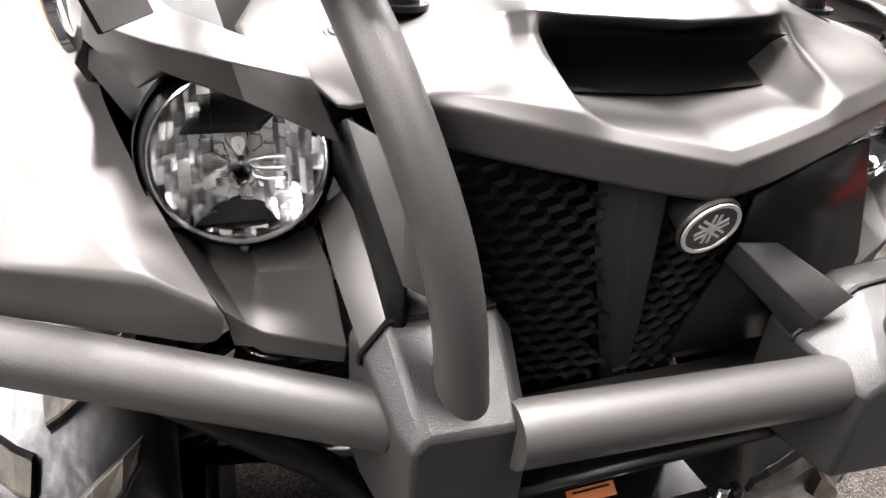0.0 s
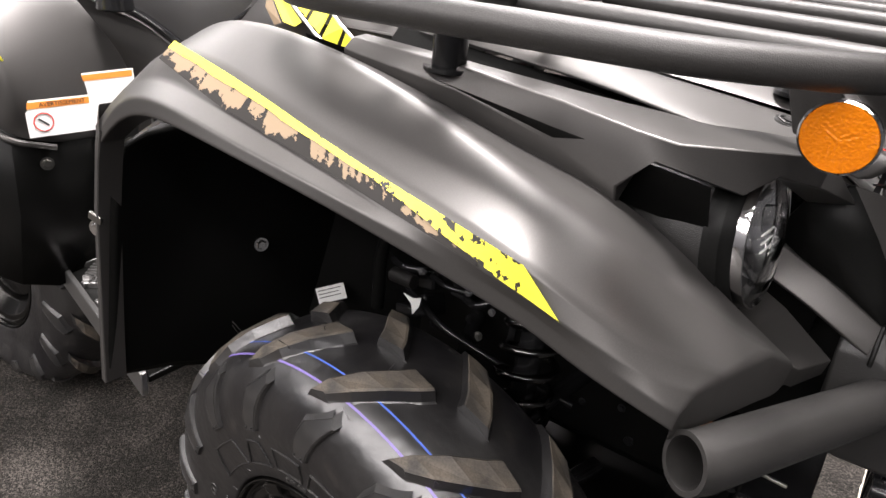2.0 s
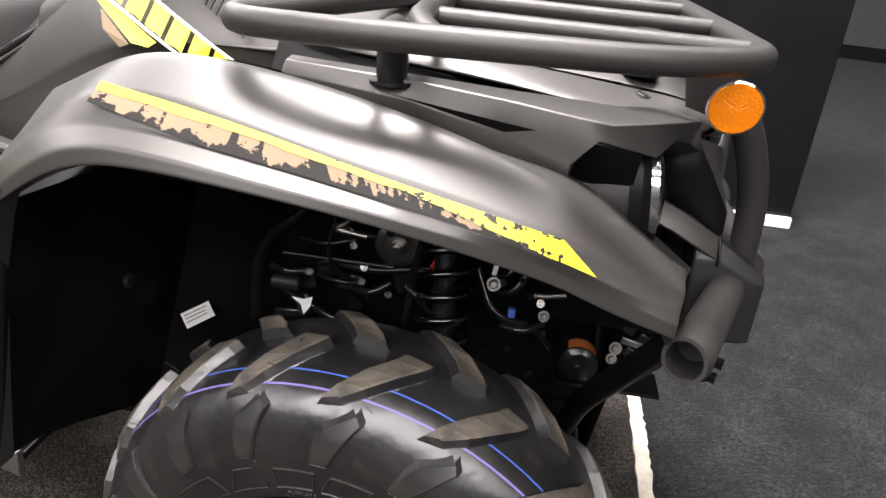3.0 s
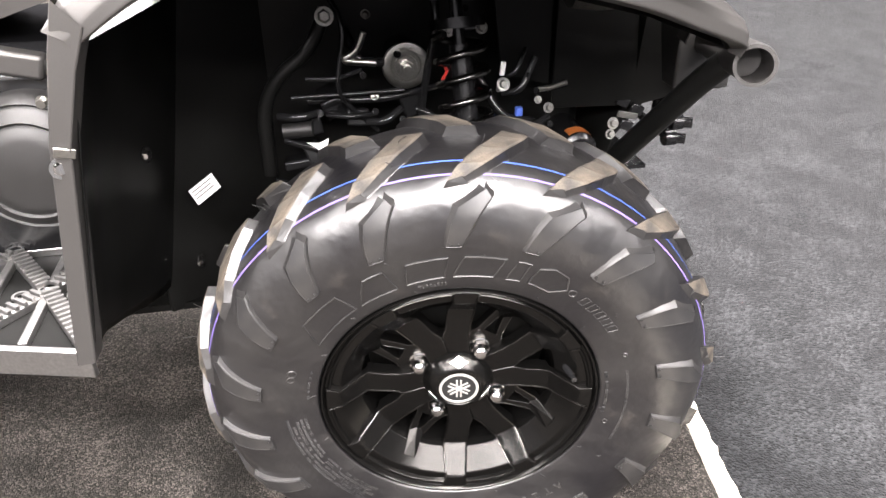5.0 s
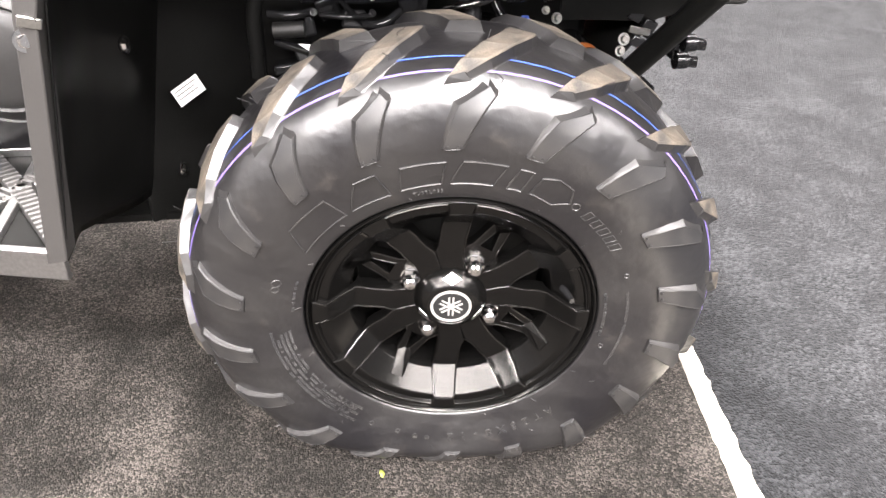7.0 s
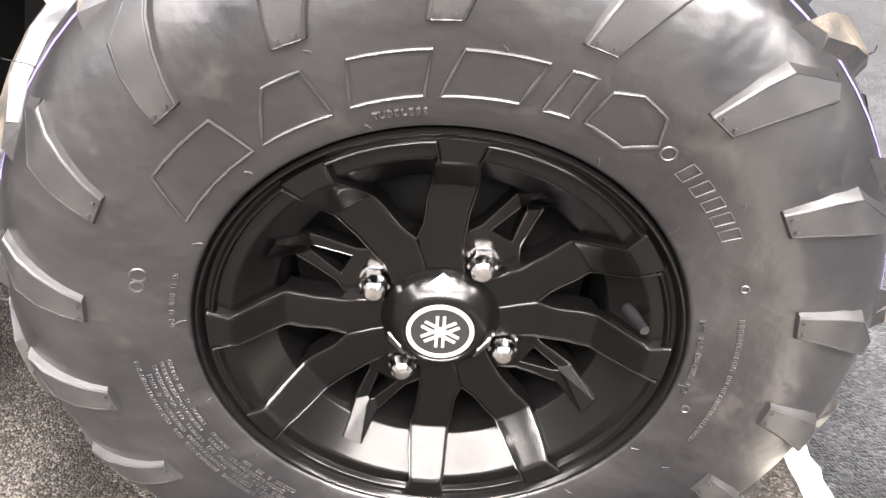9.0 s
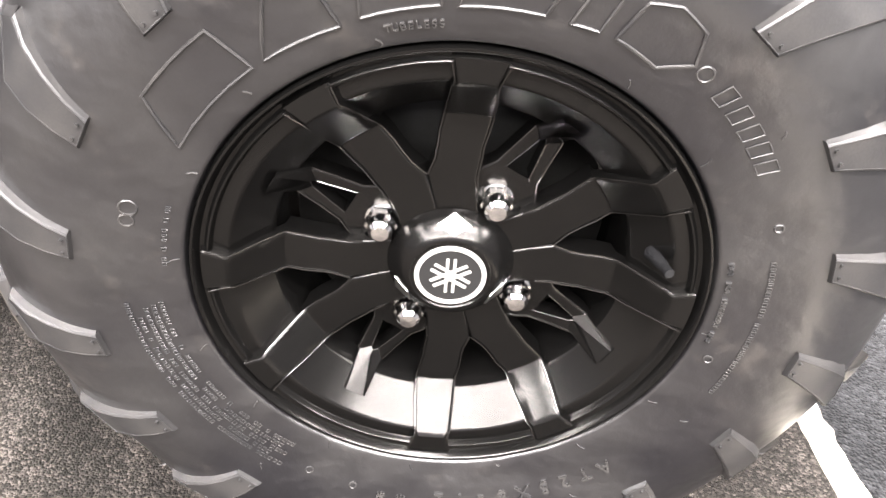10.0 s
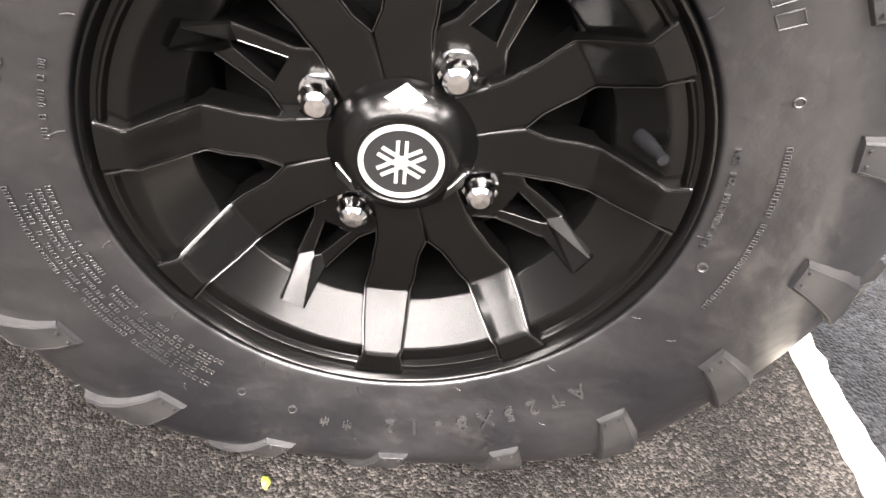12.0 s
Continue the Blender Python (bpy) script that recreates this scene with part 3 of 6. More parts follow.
def frame_spoke_mesh():
    """The small A-shaped frame between two pairs of spokes, about angle zero."""
    outer = [(0.070, 23.0), (0.0785, 16.5), (0.086, 11.4), (0.104, 7.7), (0.121, 5.4), (0.142, 3.8)]
    inner = [(0.0845, 6.6), (0.0848, 6.5), (0.0852, 6.3), (0.1015, 3.0), (0.1125, 1.5), (0.116, 0.02)]
    rows = []
    for s in (1, -1):
        strip = []
        for (ro, ao), (ri, ai) in zip(outer, inner):
            do, di = frame_depth(ro), frame_depth(ri)
            strip.append([polar(ro, s * ao, do - 0.016), polar(ro, s * ao, do - 0.001), polar(ro - 0.0008, s * (ao - 0.6), do), polar(ri, s * ai, di), polar(ri, s * ai, di - 0.016)])
        rows.append(grid(strip))
    bm = join(*rows)
    cap = [polar(0.116, 0, 0.0072), polar(0.121, 4.9, frame_depth(0.121)), polar(0.142, 3.4, frame_depth(0.142)), polar(0.142, -3.4, frame_depth(0.142)), polar(0.121, -4.9, frame_depth(0.121))]
    bm.faces.new([bm.verts.new(p) for p in cap[0:1] + [cap[1], cap[4]]])
    bm.faces.new([bm.verts.new(p) for p in cap[1:]])
    foot = [polar(0.0845, 6.6, 0.0066), polar(0.070, 23, 0.0066), polar(0.060, 0, 0.0066), polar(0.070, -23, 0.0066), polar(0.0845, -6.6, 0.0066)]
    bm.faces.new([bm.verts.new(p) for p in foot])
    return bm


def line_bead(pts, r=0.0006):
    return tube(pts, r, seg=6)


def hub_mesh():
    return revolve([(0.0, 0.0060), (0.058, 0.0060), (0.064, 0.004), (0.068, -0.02), (0.0, -0.02)], 48)


def cap_mesh():
    prof = [(0.0478, 0.003), (0.0475, 0.0120), (0.0462, 0.0165), (0.0425, 0.0225), (0.0350, 0.0300), (0.0318, 0.0322), (0.0296, 0.0325), (0.0286, 0.0315), (0.0, 0.0312)]
    return revolve(prof, 64)


def nut_mesh():
    bm = revolve([(0.0, 0.0), (0.0135, 0.0), (0.0135, 0.002), (0.0105, 0.0035)], 20)
    hexa = [(math.cos(radians(60 * k)) * 0.0118, 0.0, math.sin(radians(60 * k)) * 0.0118) for k in range(6)]
    b2 = prism(hexa, 0.012, (0, -1, 0))
    b3 = revolve([(0.0108, 0.0115), (0.0092, 0.0150), (0.0088, 0.0195), (0.0062, 0.0220), (0.0, 0.0226)], 20)
    return join(bm, b2, b3)


AXIS0 = 16.0


def wheel(m, label):
    """A tyre and an alloy rim as two parts, with lugs, nuts and cap as their pieces. Outward is local -y."""
    tyre = part("tyre", tyre_mesh(), M_RUBBER, bike, label, m=m, angle=60)
    rim = part("rim", rim_mesh(), M_RIM, bike, "satin black alloy wheel rim", m=m, angle=30)
    lug_r, lug_l, lug_w = tread_lug_mesh(1), tread_lug_mesh(-1), wall_lug_mesh()
    first = {}
    for k in range(18):
        a = 112.0 + 20 * k
        for key, bm, mat, off in (("r", lug_r, M_LUG, 0), ("l", lug_l, M_LUG, 10), ("w", lug_w, M_WALLLUG, 0.2)):
            turn = pose(0, 0, 0, 0, -(a + off), 0)
            nm = "wall_lug" if key == "w" else "tread_lug"
            if key not in first:
                first[key] = finish(nm, bm, mat, tyre, smooth=key == "w", m=turn, angle=25)
                if key != "w":
                    first[key].data.materials.append(M_RUBBER)
            else:
                attach(nm, first[key].data, tyre, m=turn)
    return tyre, rim


def spoke_set(rim):
    a = spoke_mesh(False)
    b = spoke_mesh(True)
    c = frame_spoke_mesh()
    n = nut_mesh()
    obs = {}
    for k in range(4):
        for key, bm, ang, nm, mat in (("a", a, AXIS0 + 90 * k, "spoke", M_RIM), ("b", b, AXIS0 + 90 * k, "spoke", M_RIM), ("c", c, AXIS0 + 45 + 90 * k, "spoke_frame", M_RIM)):
            turn = pose(0, 0, 0, 0, -ang, 0)
            if key not in obs:
                obs[key] = finish(nm, bm, mat, rim, m=turn, bevel=0.0007, angle=25)
            else:
                attach(nm, obs[key].data, rim, m=turn, bevel=0.0007)
        p = polar(0.059, AXIS0 + 45 + 90 * k, 0.0040)
        place = Matrix.Translation(p)
        if "n" not in obs:
            obs["n"] = finish("lug_nut", n, M_CHROME, rim, "chrome wheel nut", m=place, angle=30)
        else:
            attach("lug_nut", obs["n"].data, rim, "chrome wheel nut", m=place)
    part("hub", hub_mesh(), M_RIM, rim)
    part("hub_cap", cap_mesh(), M_RIM, rim, "black centre cap with a silver badge")
    part("brake_drum", revolve([(0.0, -0.035), (0.095, -0.035), (0.110, -0.043), (0.1215, -0.046), (0.1215, -0.07), (0.0, -0.07)], 40), M_LINER, rim)


def cap_facets(rim):
    for a in (90, 210, 330):
        c = [polar(0.0456, a, 0.0180), polar(0.0408, a + 17, 0.0242), polar(0.0345, a, 0.0304), polar(0.0408, a - 17, 0.0242)]
        bm = bmesh.new()
        bm.faces.new([bm.verts.new(p + Vector((0, -0.0006, 0)) + p * 0.012) for p in c])
        part("cap_facet", bm, M_ZINC, rim, solid=0.0008, smooth=False)


def badge(parent, m, r, mat, name="badge"):
    """A round badge of plain shapes: a ring with three crossed bars."""
    bms = [revolve([(r * 0.86, 0.0), (r * 0.87, 0.0012), (r * 0.99, 0.0012), (r, 0.0)], 40)]
    for k in range(3):
        for side in (-1, 1):
            bm = box(r * 1.15, 0.0012, r * 0.085, (0, -0.0006, side * r * 0.10))
            bm.transform(pose(0, 0, 0, 0, 30 + 60 * k, 0))
            bms.append(bm)
    bms.append(revolve([(0.0, 0.0014), (r * 0.13, 0.0014), (r * 0.15, 0.0)], 16))
    part("badge_plate", revolve([(0.0, 0.0003), (r * 0.9, 0.0003), (r * 0.9, -0.002)], 32), M_BADGEBLACK, parent, m=m)
    return part(name, join(*bms), mat, parent, "silver ring badge with crossed bars", m=m, smooth=False)


def outline_block(corners, w=0.0017, h=0.0011):
    """A raised outline along a closed run of (angle, radius) corners on the sidewall."""
    pts = []
    n = len(corners)
    for i in range(n):
        (a, r), (b, s) = corners[i], corners[(i + 1) % n]
        for t in (0.0, 0.25, 0.5, 0.75):
            aa, rr = a + (b - a) * t, r + (s - r) * t
            pts.append(polar(rr, aa, wall_depth(rr) + 0.0008))
    return tube(pts, w * 0.72, seg=6, closed=True)


CAMBER = 3.787
WHEEL_M = pose(0.0017, -0.4769, 0.3156, CAMBER, 0, -HEADING - 1.139)
tyre_fr, rim_fr = wheel(WHEEL_M, "black rubber tyre with chunky dusty tread lugs")
spoke_set(rim_fr)
cap_facets(rim_fr)
badge(rim_fr, pose(0, -0.0314, 0), 0.0262, M_SILVERMARK)


def squash(p):
    """The loaded tyre: flattened under the axle, with the sidewalls bulging there."""
    h = -p.z
    if h < 0.19:
        return p
    low = h if h < 0.235 else 0.235 + (h - 0.235) * 0.570
    bulge = 0.006 * math.sin(math.pi * min(1.0, max(0.0, (h - 0.19) / 0.13)))
    return Vector((p.x, p.y - bulge if p.y < -TYRE_MIDDLE else p.y + bulge, -low))


def load_tyre(tyre):
    for ob in [tyre] + list(tyre.children):
        m = Matrix.Identity(4) if ob == tyre else ob.matrix_basis.copy()
        if min((m @ v.co).z for v in ob.data.vertices) > -0.19:
            continue
        if ob.data.users > 1:
            ob.data = ob.data.copy()
        back = m.inverted()
        for v in ob.data.vertices:
            v.co = back @ squash(m @ v.co)


def tyre_marks(tyre):
    # raised blocks that stand for the maker's word on the sidewall
    blocks = [[(142.6, 0.2318), (128.5, 0.2318), (127.2, 0.2010), (148.0, 0.2000)], [(118.8, 0.2318), (112.7, 0.2324), (111.2, 0.2005), (125.0, 0.2008)], [(105.8, 0.2318), (93.9, 0.2324), (95.5, 0.2030), (107.9, 0.2019)],
              [(89.3, 0.2327), (77.6, 0.2330), (79.8, 0.2036), (92.8, 0.2026)], [(74.2, 0.2328), (70.5, 0.2335), (71.1, 0.2048), (75.8, 0.2035)],
              [(67.5, 0.2300), (63.5, 0.2365), (58.6, 0.2330), (56.0, 0.2165), (60.3, 0.2028), (68.5, 0.2055)]]
    for corners in blocks:
        part("raised_mark", outline_block(corners, 0.0016), M_WALLLUG, tyre)
    for a in (48.8, 44.8, 41.0, 37.4, 33.8):
        part("raised_mark", outline_block([(a + 1.2, 0.2105), (a - 1.0, 0.2105), (a - 1.4, 0.2230), (a + 0.8, 0.2230)], 0.0008), M_WALLLUG, tyre)
    rng = random.Random(3)
    bms = []
    for start, end, r0, rows in ((-176, -125, 0.199, 5), (160, 176, 0.192, 1), (-20, 13, 0.213, 1)):
        for row in range(rows):
            a = start + 4 * rng.random() * (rows > 1)
            while a < end - 3 * (row % 2):
                w = rng.uniform(0.45, 0.85)
                r = r0 + row * 0.0056
                if rng.random() < 0.86:
                    bms.append(outline_block([(a, r), (a + w, r), (a + w, r + 0.0030), (a, r + 0.0030)], 0.0006))
                a += w + rng.uniform(0.35, 0.7)
    tagged(part("fine_marking", join(*bms), M_WALLLUG, tyre), kind="stuff")
    arc_text("AT25X8-12", 0.2172, -50.0, -88.5, 0.0165, wall_depth, M_WALLLUG, tyre)
    arc_text("**", 0.2165, -97.0, -101.5, 0.016, wall_depth, M_WALLLUG, tyre)
    arc_text("NOT FOR HIGHWAY USE", 0.189, 13.0, -8.0, 0.0052, wall_depth, M_WALLLUG, tyre)
    arc_text("TUBELESS", 0.1930, 104.2, 95.4, 0.0062, wall_depth, M_WALLLUG, tyre)
    for a, r, size in ((53.8, 0.2171, 0.0048), (20.9, 0.2169, 0.0028), (163.3, 0.2165, 0.0055), (166.0, 0.2165, 0.0045), (-12.5, 0.1965, 0.003), (-108.1, 0.2168, 0.003), (-118.5, 0.2174, 0.003)):
        slope = (wall_depth(r + 0.004) - wall_depth(r - 0.004)) / 0.008
        up = Vector((math.cos(radians(a)), -slope, math.sin(radians(a)))).normalized()
        tan = Vector((math.sin(radians(a)), 0, -math.cos(radians(a))))
        c = polar(r, a, wall_depth(r) + 0.0004)
        part("raised_ring", tube([c + up * size * math.cos(2 * math.pi * k / 14) + tan * size * math.sin(2 * math.pi * k / 14) for k in range(14)], 0.0008, seg=5, closed=True), M_WALLLUG, tyre)
    for a, r0, r1 in ((38.3, 0.1835, 0.1915), (-6.5, 0.1835, 0.1905), (-30.0, 0.1850, 0.1905), (-29.6, 0.2155, 0.2200), (-140.4, 0.184, 0.191), (-161.2, 0.184, 0.190), (174.2, 0.184, 0.1915), (83.6, 0.2335, 0.2375), (131.0, 0.1890, 0.1935), (105.8, 0.1835, 0.188), (-96.3, 0.1860, 0.1910),
                      (-118.2, 0.1845, 0.190), (-52.3, 0.186, 0.193), (37.6, 0.2295, 0.2335), (-74.0, 0.186, 0.189), (61.0, 0.184, 0.189), (152.0, 0.184, 0.190), (-95.0, 0.232, 0.237), (-60.0, 0.231, 0.236), (-128.0, 0.232, 0.237), (110.0, 0.2400, 0.2430)):
        part("mould_tick", tube([polar(r, a + o, wall_depth(r) + 0.0005) for r, o in ((r0, 0), ((r0 + r1) / 2, 0.2), (r1, 0.9))], 0.0006, seg=5), M_WALLLUG, tyre)
    for d, mat, nm in ((0.0345, M_PURPLELINE, "purple_line"), (0.0155, M_BLUELINE, "blue_line")):
        part(nm, revolve([(crown(d - 0.0010) + 0.0008, d - 0.0010), (crown(d + 0.0010) + 0.0008, d + 0.0010)], 96), mat, tyre, "thin painted tread line")
    rngw = random.Random(8)
    for k in range(34):
        a = 20 * (k % 18) + 92 + rngw.uniform(-12, 2)
        d = rngw.uniform(-0.03, 0.046)
        p = polar(crown(d) + (0.012 if k % 3 else 0.0), a, d)
        part("vent_whisker", tube([p, p * 1.012 + Vector((0.001, -0.002, 0.001)), p * 1.03 + Vector((rngw.uniform(-0.01, 0.01), rngw.uniform(-0.008, 0.002), 0.002))], 0.00045, seg=5), M_RUBBER, tyre)


tyre_marks(tyre_fr)
load_tyre(tyre_fr)


def valve(rim):
    p = polar(0.142, 12.5, 0.030)
    part("valve", join(cylinder(p, p + Vector((0.004, -0.018, 0.002)), 0.0055, 0.004), cylinder(p + Vector((0.004, -0.018, 0.002)), p + Vector((0.006, -0.028, 0.003)), 0.0035)), M_BLACKSTEEL, rim, "rubber tyre valve")


valve(rim_fr)


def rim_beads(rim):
    """Lighter metal beads that stand in for highlights along the spoke and frame edges."""
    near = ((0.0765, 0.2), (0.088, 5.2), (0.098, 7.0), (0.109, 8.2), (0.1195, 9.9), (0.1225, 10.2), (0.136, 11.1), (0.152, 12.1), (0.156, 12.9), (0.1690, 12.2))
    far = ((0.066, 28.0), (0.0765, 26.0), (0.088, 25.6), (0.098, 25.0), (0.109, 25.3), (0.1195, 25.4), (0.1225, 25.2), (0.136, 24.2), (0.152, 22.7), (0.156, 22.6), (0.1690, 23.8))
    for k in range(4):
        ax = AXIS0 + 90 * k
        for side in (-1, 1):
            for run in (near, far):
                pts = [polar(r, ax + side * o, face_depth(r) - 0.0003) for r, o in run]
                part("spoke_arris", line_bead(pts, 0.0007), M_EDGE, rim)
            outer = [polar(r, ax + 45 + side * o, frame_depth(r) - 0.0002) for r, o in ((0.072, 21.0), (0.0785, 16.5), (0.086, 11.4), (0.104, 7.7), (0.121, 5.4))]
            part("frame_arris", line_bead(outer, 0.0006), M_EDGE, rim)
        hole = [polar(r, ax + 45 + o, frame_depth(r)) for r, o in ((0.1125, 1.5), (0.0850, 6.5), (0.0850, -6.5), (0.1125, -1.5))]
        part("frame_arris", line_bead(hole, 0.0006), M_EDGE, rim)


rim_beads(rim_fr)
for wm in (pose(0.0, 0.4766, 0.316, 0, 0, 180 - HEADING), pose(-1.18, -0.28, 0.316, 0, 0, 0), pose(-1.18, 0.28, 0.316, 0, 0, 180)):
    ty, ri = wheel(wm, "black rubber tyre with chunky tread")
    load_tyre(ty)
    part("rim_face", revolve([(0.0, 0.02), (0.05, 0.022), (0.118, 0.012)], 32), M_RIM, ri)

# front fenders ------------------------------------------------------------
FENDER = [
    # inner seam, crest, stripe top, lip crease, lip edge, inner return
    [(-0.335, -0.40, 0.880), (-0.345, -0.44, 0.885), (-0.350, -0.495, 0.850), (-0.386, -0.520, 0.800), (-0.360, -0.534, 0.785), (-0.358, -0.505, 0.785)],
    [(-0.290, -0.40, 0.910), (-0.295, -0.45, 0.911), (-0.305, -0.505, 0.882), (-0.330, -0.524, 0.851), (-0.305, -0.549, 0.826), (-0.305, -0.520, 0.822)],
    [(-0.235, -0.405, 0.928), (-0.230, -0.455, 0.945), (-0.248, -0.507, 0.916), (-0.262, -0.527, 0.889), (-0.240, -0.559, 0.858), (-0.240, -0.530, 0.850)],
    [(-0.123, -0.415, 0.924), (-0.115, -0.446, 0.935), (-0.113, -0.530, 0.901), (-0.120, -0.546, 0.875), (-0.120, -0.577, 0.856), (-0.120, -0.548, 0.848)],
    [(0.000, -0.406, 0.896), (0.000, -0.479, 0.922), (-0.010, -0.547, 0.881), (0.000, -0.559, 0.861), (0.000, -0.578, 0.844), (0.000, -0.550, 0.836)],
    [(0.095, -0.390, 0.866), (0.100, -0.500, 0.903), (0.090, -0.553, 0.862), (0.100, -0.563, 0.843), (0.100, -0.567, 0.822), (0.100, -0.540, 0.815)],
    [(0.189, -0.412, 0.858), (0.185, -0.495, 0.868), (0.187, -0.557, 0.843), (0.190, -0.561, 0.822), (0.190, -0.553, 0.796), (0.190, -0.526, 0.790)],
    [(0.235, -0.400, 0.832), (0.228, -0.476, 0.843), (0.232, -0.545, 0.817), (0.238, -0.551, 0.801), (0.238, -0.549, 0.775), (0.238, -0.522, 0.770)],
    [(0.295, -0.372, 0.780), (0.278, -0.434, 0.800), (0.278, -0.520, 0.794), (0.288, -0.530, 0.780), (0.293, -0.538, 0.756), (0.290, -0.512, 0.752)],
    [(0.348, -0.342, 0.734), (0.334, -0.386, 0.760), (0.318, -0.470, 0.772), (0.308, -0.507, 0.772), (0.303, -0.530, 0.748), (0.298, -0.505, 0.742)],
    [(0.345, -0.342, 0.702), (0.336, -0.386, 0.714), (0.315, -0.478, 0.732), (0.305, -0.507, 0.736), (0.300, -0.526, 0.738), (0.295, -0.500, 0.738)],
]


def smooth_row(points, n):
    """A B-spline through control points, ends kept."""
    pts = [Vector(p) for p in points]
    pts = [2 * pts[0] - pts[1]] + pts + [2 * pts[-1] - pts[-2]]
    out = []
    segs = len(pts) - 3
    for k in range(n + 1):
        u = min(k / n * segs, segs - 1e-6)
        i = int(u)
        t = u - i
        a, b, c, d = pts[i:i + 4]
        out.append((a * (1 - t) ** 3 + b * (3 * t ** 3 - 6 * t * t + 4) + c * (-3 * t ** 3 + 3 * t * t + 3 * t + 1) + d * t ** 3) / 6)
    return out


def fender(s):
    rows = []
    for r in FENDER:
        c, e = r[3], r[4]
        rim_top = (c[0] + (e[0] - c[0]) * 0.8, c[1] + (e[1] - c[1]) * 0.86, c[2] + (e[2] - c[2]) * 0.42)
        rows.append(flip(list(r[:4]) + [rim_top] + list(r[4:]), s))
    f = part("front_fender", grid(rows, crease=((1, 0.75), (2, 1.0), (3, 1.0), (4, 0.9), (5, 0.95)), ridge=((9, 0.75), (6, 0.25))), M_BODY, bike, "satin dark grey plastic front fender", sub=3)
    drop = [((-0.372, -0.522, 0.828), (-0.345, -0.540, 0.806)), ((-0.386, -0.523, 0.780), (-0.362, -0.536, 0.765)), ((-0.408, -0.520, 0.690), (-0.385, -0.530, 0.692)), ((-0.433, -0.515, 0.530), (-0.411, -0.524, 0.526)),
            ((-0.448, -0.512, 0.425), (-0.425, -0.520, 0.432))]
    strip = [flip([(a[0], a[1] + 0.03, a[2]), a, b, (b[0] + 0.002, b[1] + 0.03, b[2])], s) for a, b in drop]
    part("rear_edge", grid(strip), M_BODY, f, bevel=0.002)
    if s < 0:
        c = smooth_row([r[2] for r in rows[2:7]], 40)
        d = smooth_row([r[3] for r in rows[2:7]], 40)
        up = Vector((0, -0.82, 0.57)) * 0.0022
        rng = random.Random(4)

        def band(f0, f1, i0, i1, lift=1.0):
            out = []
            for i in range(i0, i1 + 1):
                out.append([c[i].lerp(d[i], f0(i)) + up * lift, c[i].lerp(d[i], f1(i)) + up * lift])
            bm = grid(out)
            lay = bm.loops.layers.uv.new("along_stripe")
            for fc in bm.faces:
                for lp in fc.loops:
                    i, j = next((i, j) for i, row in enumerate(out) for j in (0, 1) if (row[j] - lp.vert.co).length < 1e-6)
                    lp[lay].uv = ((i + i0) * 0.0108, float(j))
            return bm
        wob = [rng.uniform(-0.03, 0.03) for _ in range(41)]
        cut = [0.30 + wob[i] + 0.62 * max(0, (i - 26) / 12.0) for i in range(41)]
        part("yellow_stripe", band(lambda i: 0.04, lambda i: min(cut[i], 0.97), 0, 40), M_YELLOWTORN, f, "worn yellow stripe decal")
        part("torn_print", band(lambda i: min(cut[i] - 0.02, 0.95), lambda i: 0.68 + 0.29 * min(1.0, i / 9.0), 0, 36, 0.8), M_TORN, f, "torn tan and black print decal")
        tip = [c[40].lerp(d[40], 0.04) + up, d[40] + Vector((0.030, 0.003, -0.010)) + up, c[40].lerp(d[40], 0.97) + up]
        bm = bmesh.new()
        bm.faces.new([bm.verts.new(p) for p in tip])
        part("yellow_tip", bm, M_YELLOW, f)
    return f


fender_r, fender_l = fender(-1), fender(1)


def liner(s):
    rows = []
    for y, x, zb in ((-0.522, -0.400, 0.43), (-0.411, -0.424, 0.40), (-0.288, -0.381, 0.345), (-0.167, -0.356, 0.30), (0.0, -0.345, 0.28)):
        rows.append(flip([(x + (z - 0.58) * 0.17, y, z) for z in (0.80, 0.69, 0.58, 0.48, zb)], s))
    part("wheel_liner", grid(rows), M_LINER, bike, "black plastic inner wheel liner", sub=1, solid=0.004)
    roof = []
    for x, z in ((-0.355, 0.785), (-0.24, 0.842), (-0.12, 0.842), (0.0, 0.832), (0.10, 0.81), (0.19, 0.785), (0.24, 0.765), (0.288, 0.745)):
        e = float(np.interp(x, [-0.355, -0.24, -0.12, 0, 0.1, 0.19, 0.288], [0.505, 0.53, 0.548, 0.55, 0.54, 0.526, 0.512]))
        roof.append(flip([(x, -e, z), (x, -0.44, z + 0.03), (x, -0.30, z + 0.03), (x, -0.08, z + 0.02)], s))
    part("wheel_arch", grid(roof), M_LINER, bike, "black plastic wheel arch roof")


liner(-1)
liner(1)


def bolt(parent, p, axis, r=0.007, mat=None, name="bolt"):
    p, axis = Vector(p), Vector(axis).normalized()
    bm = join(cylinder(p, p + axis * 0.002, r * 1.35), cylinder(p + axis * 0.002, p + axis * 0.006, r, r * 0.7, seg=6))
    return part(name, bm, mat or M_ZINC, parent)


for bp_, ax_ in (((-0.375, -0.288, 0.585), (0.9, -0.4, 0.1)), ((-0.419, -0.411, 0.583), (0.95, -0.2, 0.1)), ((-0.356, -0.167, 0.35), (1, -0.3, 0.1)), ((-0.402, -0.520, 0.67), (0.4, -0.9, 0.1)),
                 ((-0.37, -0.20, 0.79), (0.8, -0.5, -0.3)), ((-0.24, -0.22, 0.79), (0.3, -0.9, -0.3))):
    bolt(bike, bp_, ax_, 0.008, M_CHROME)


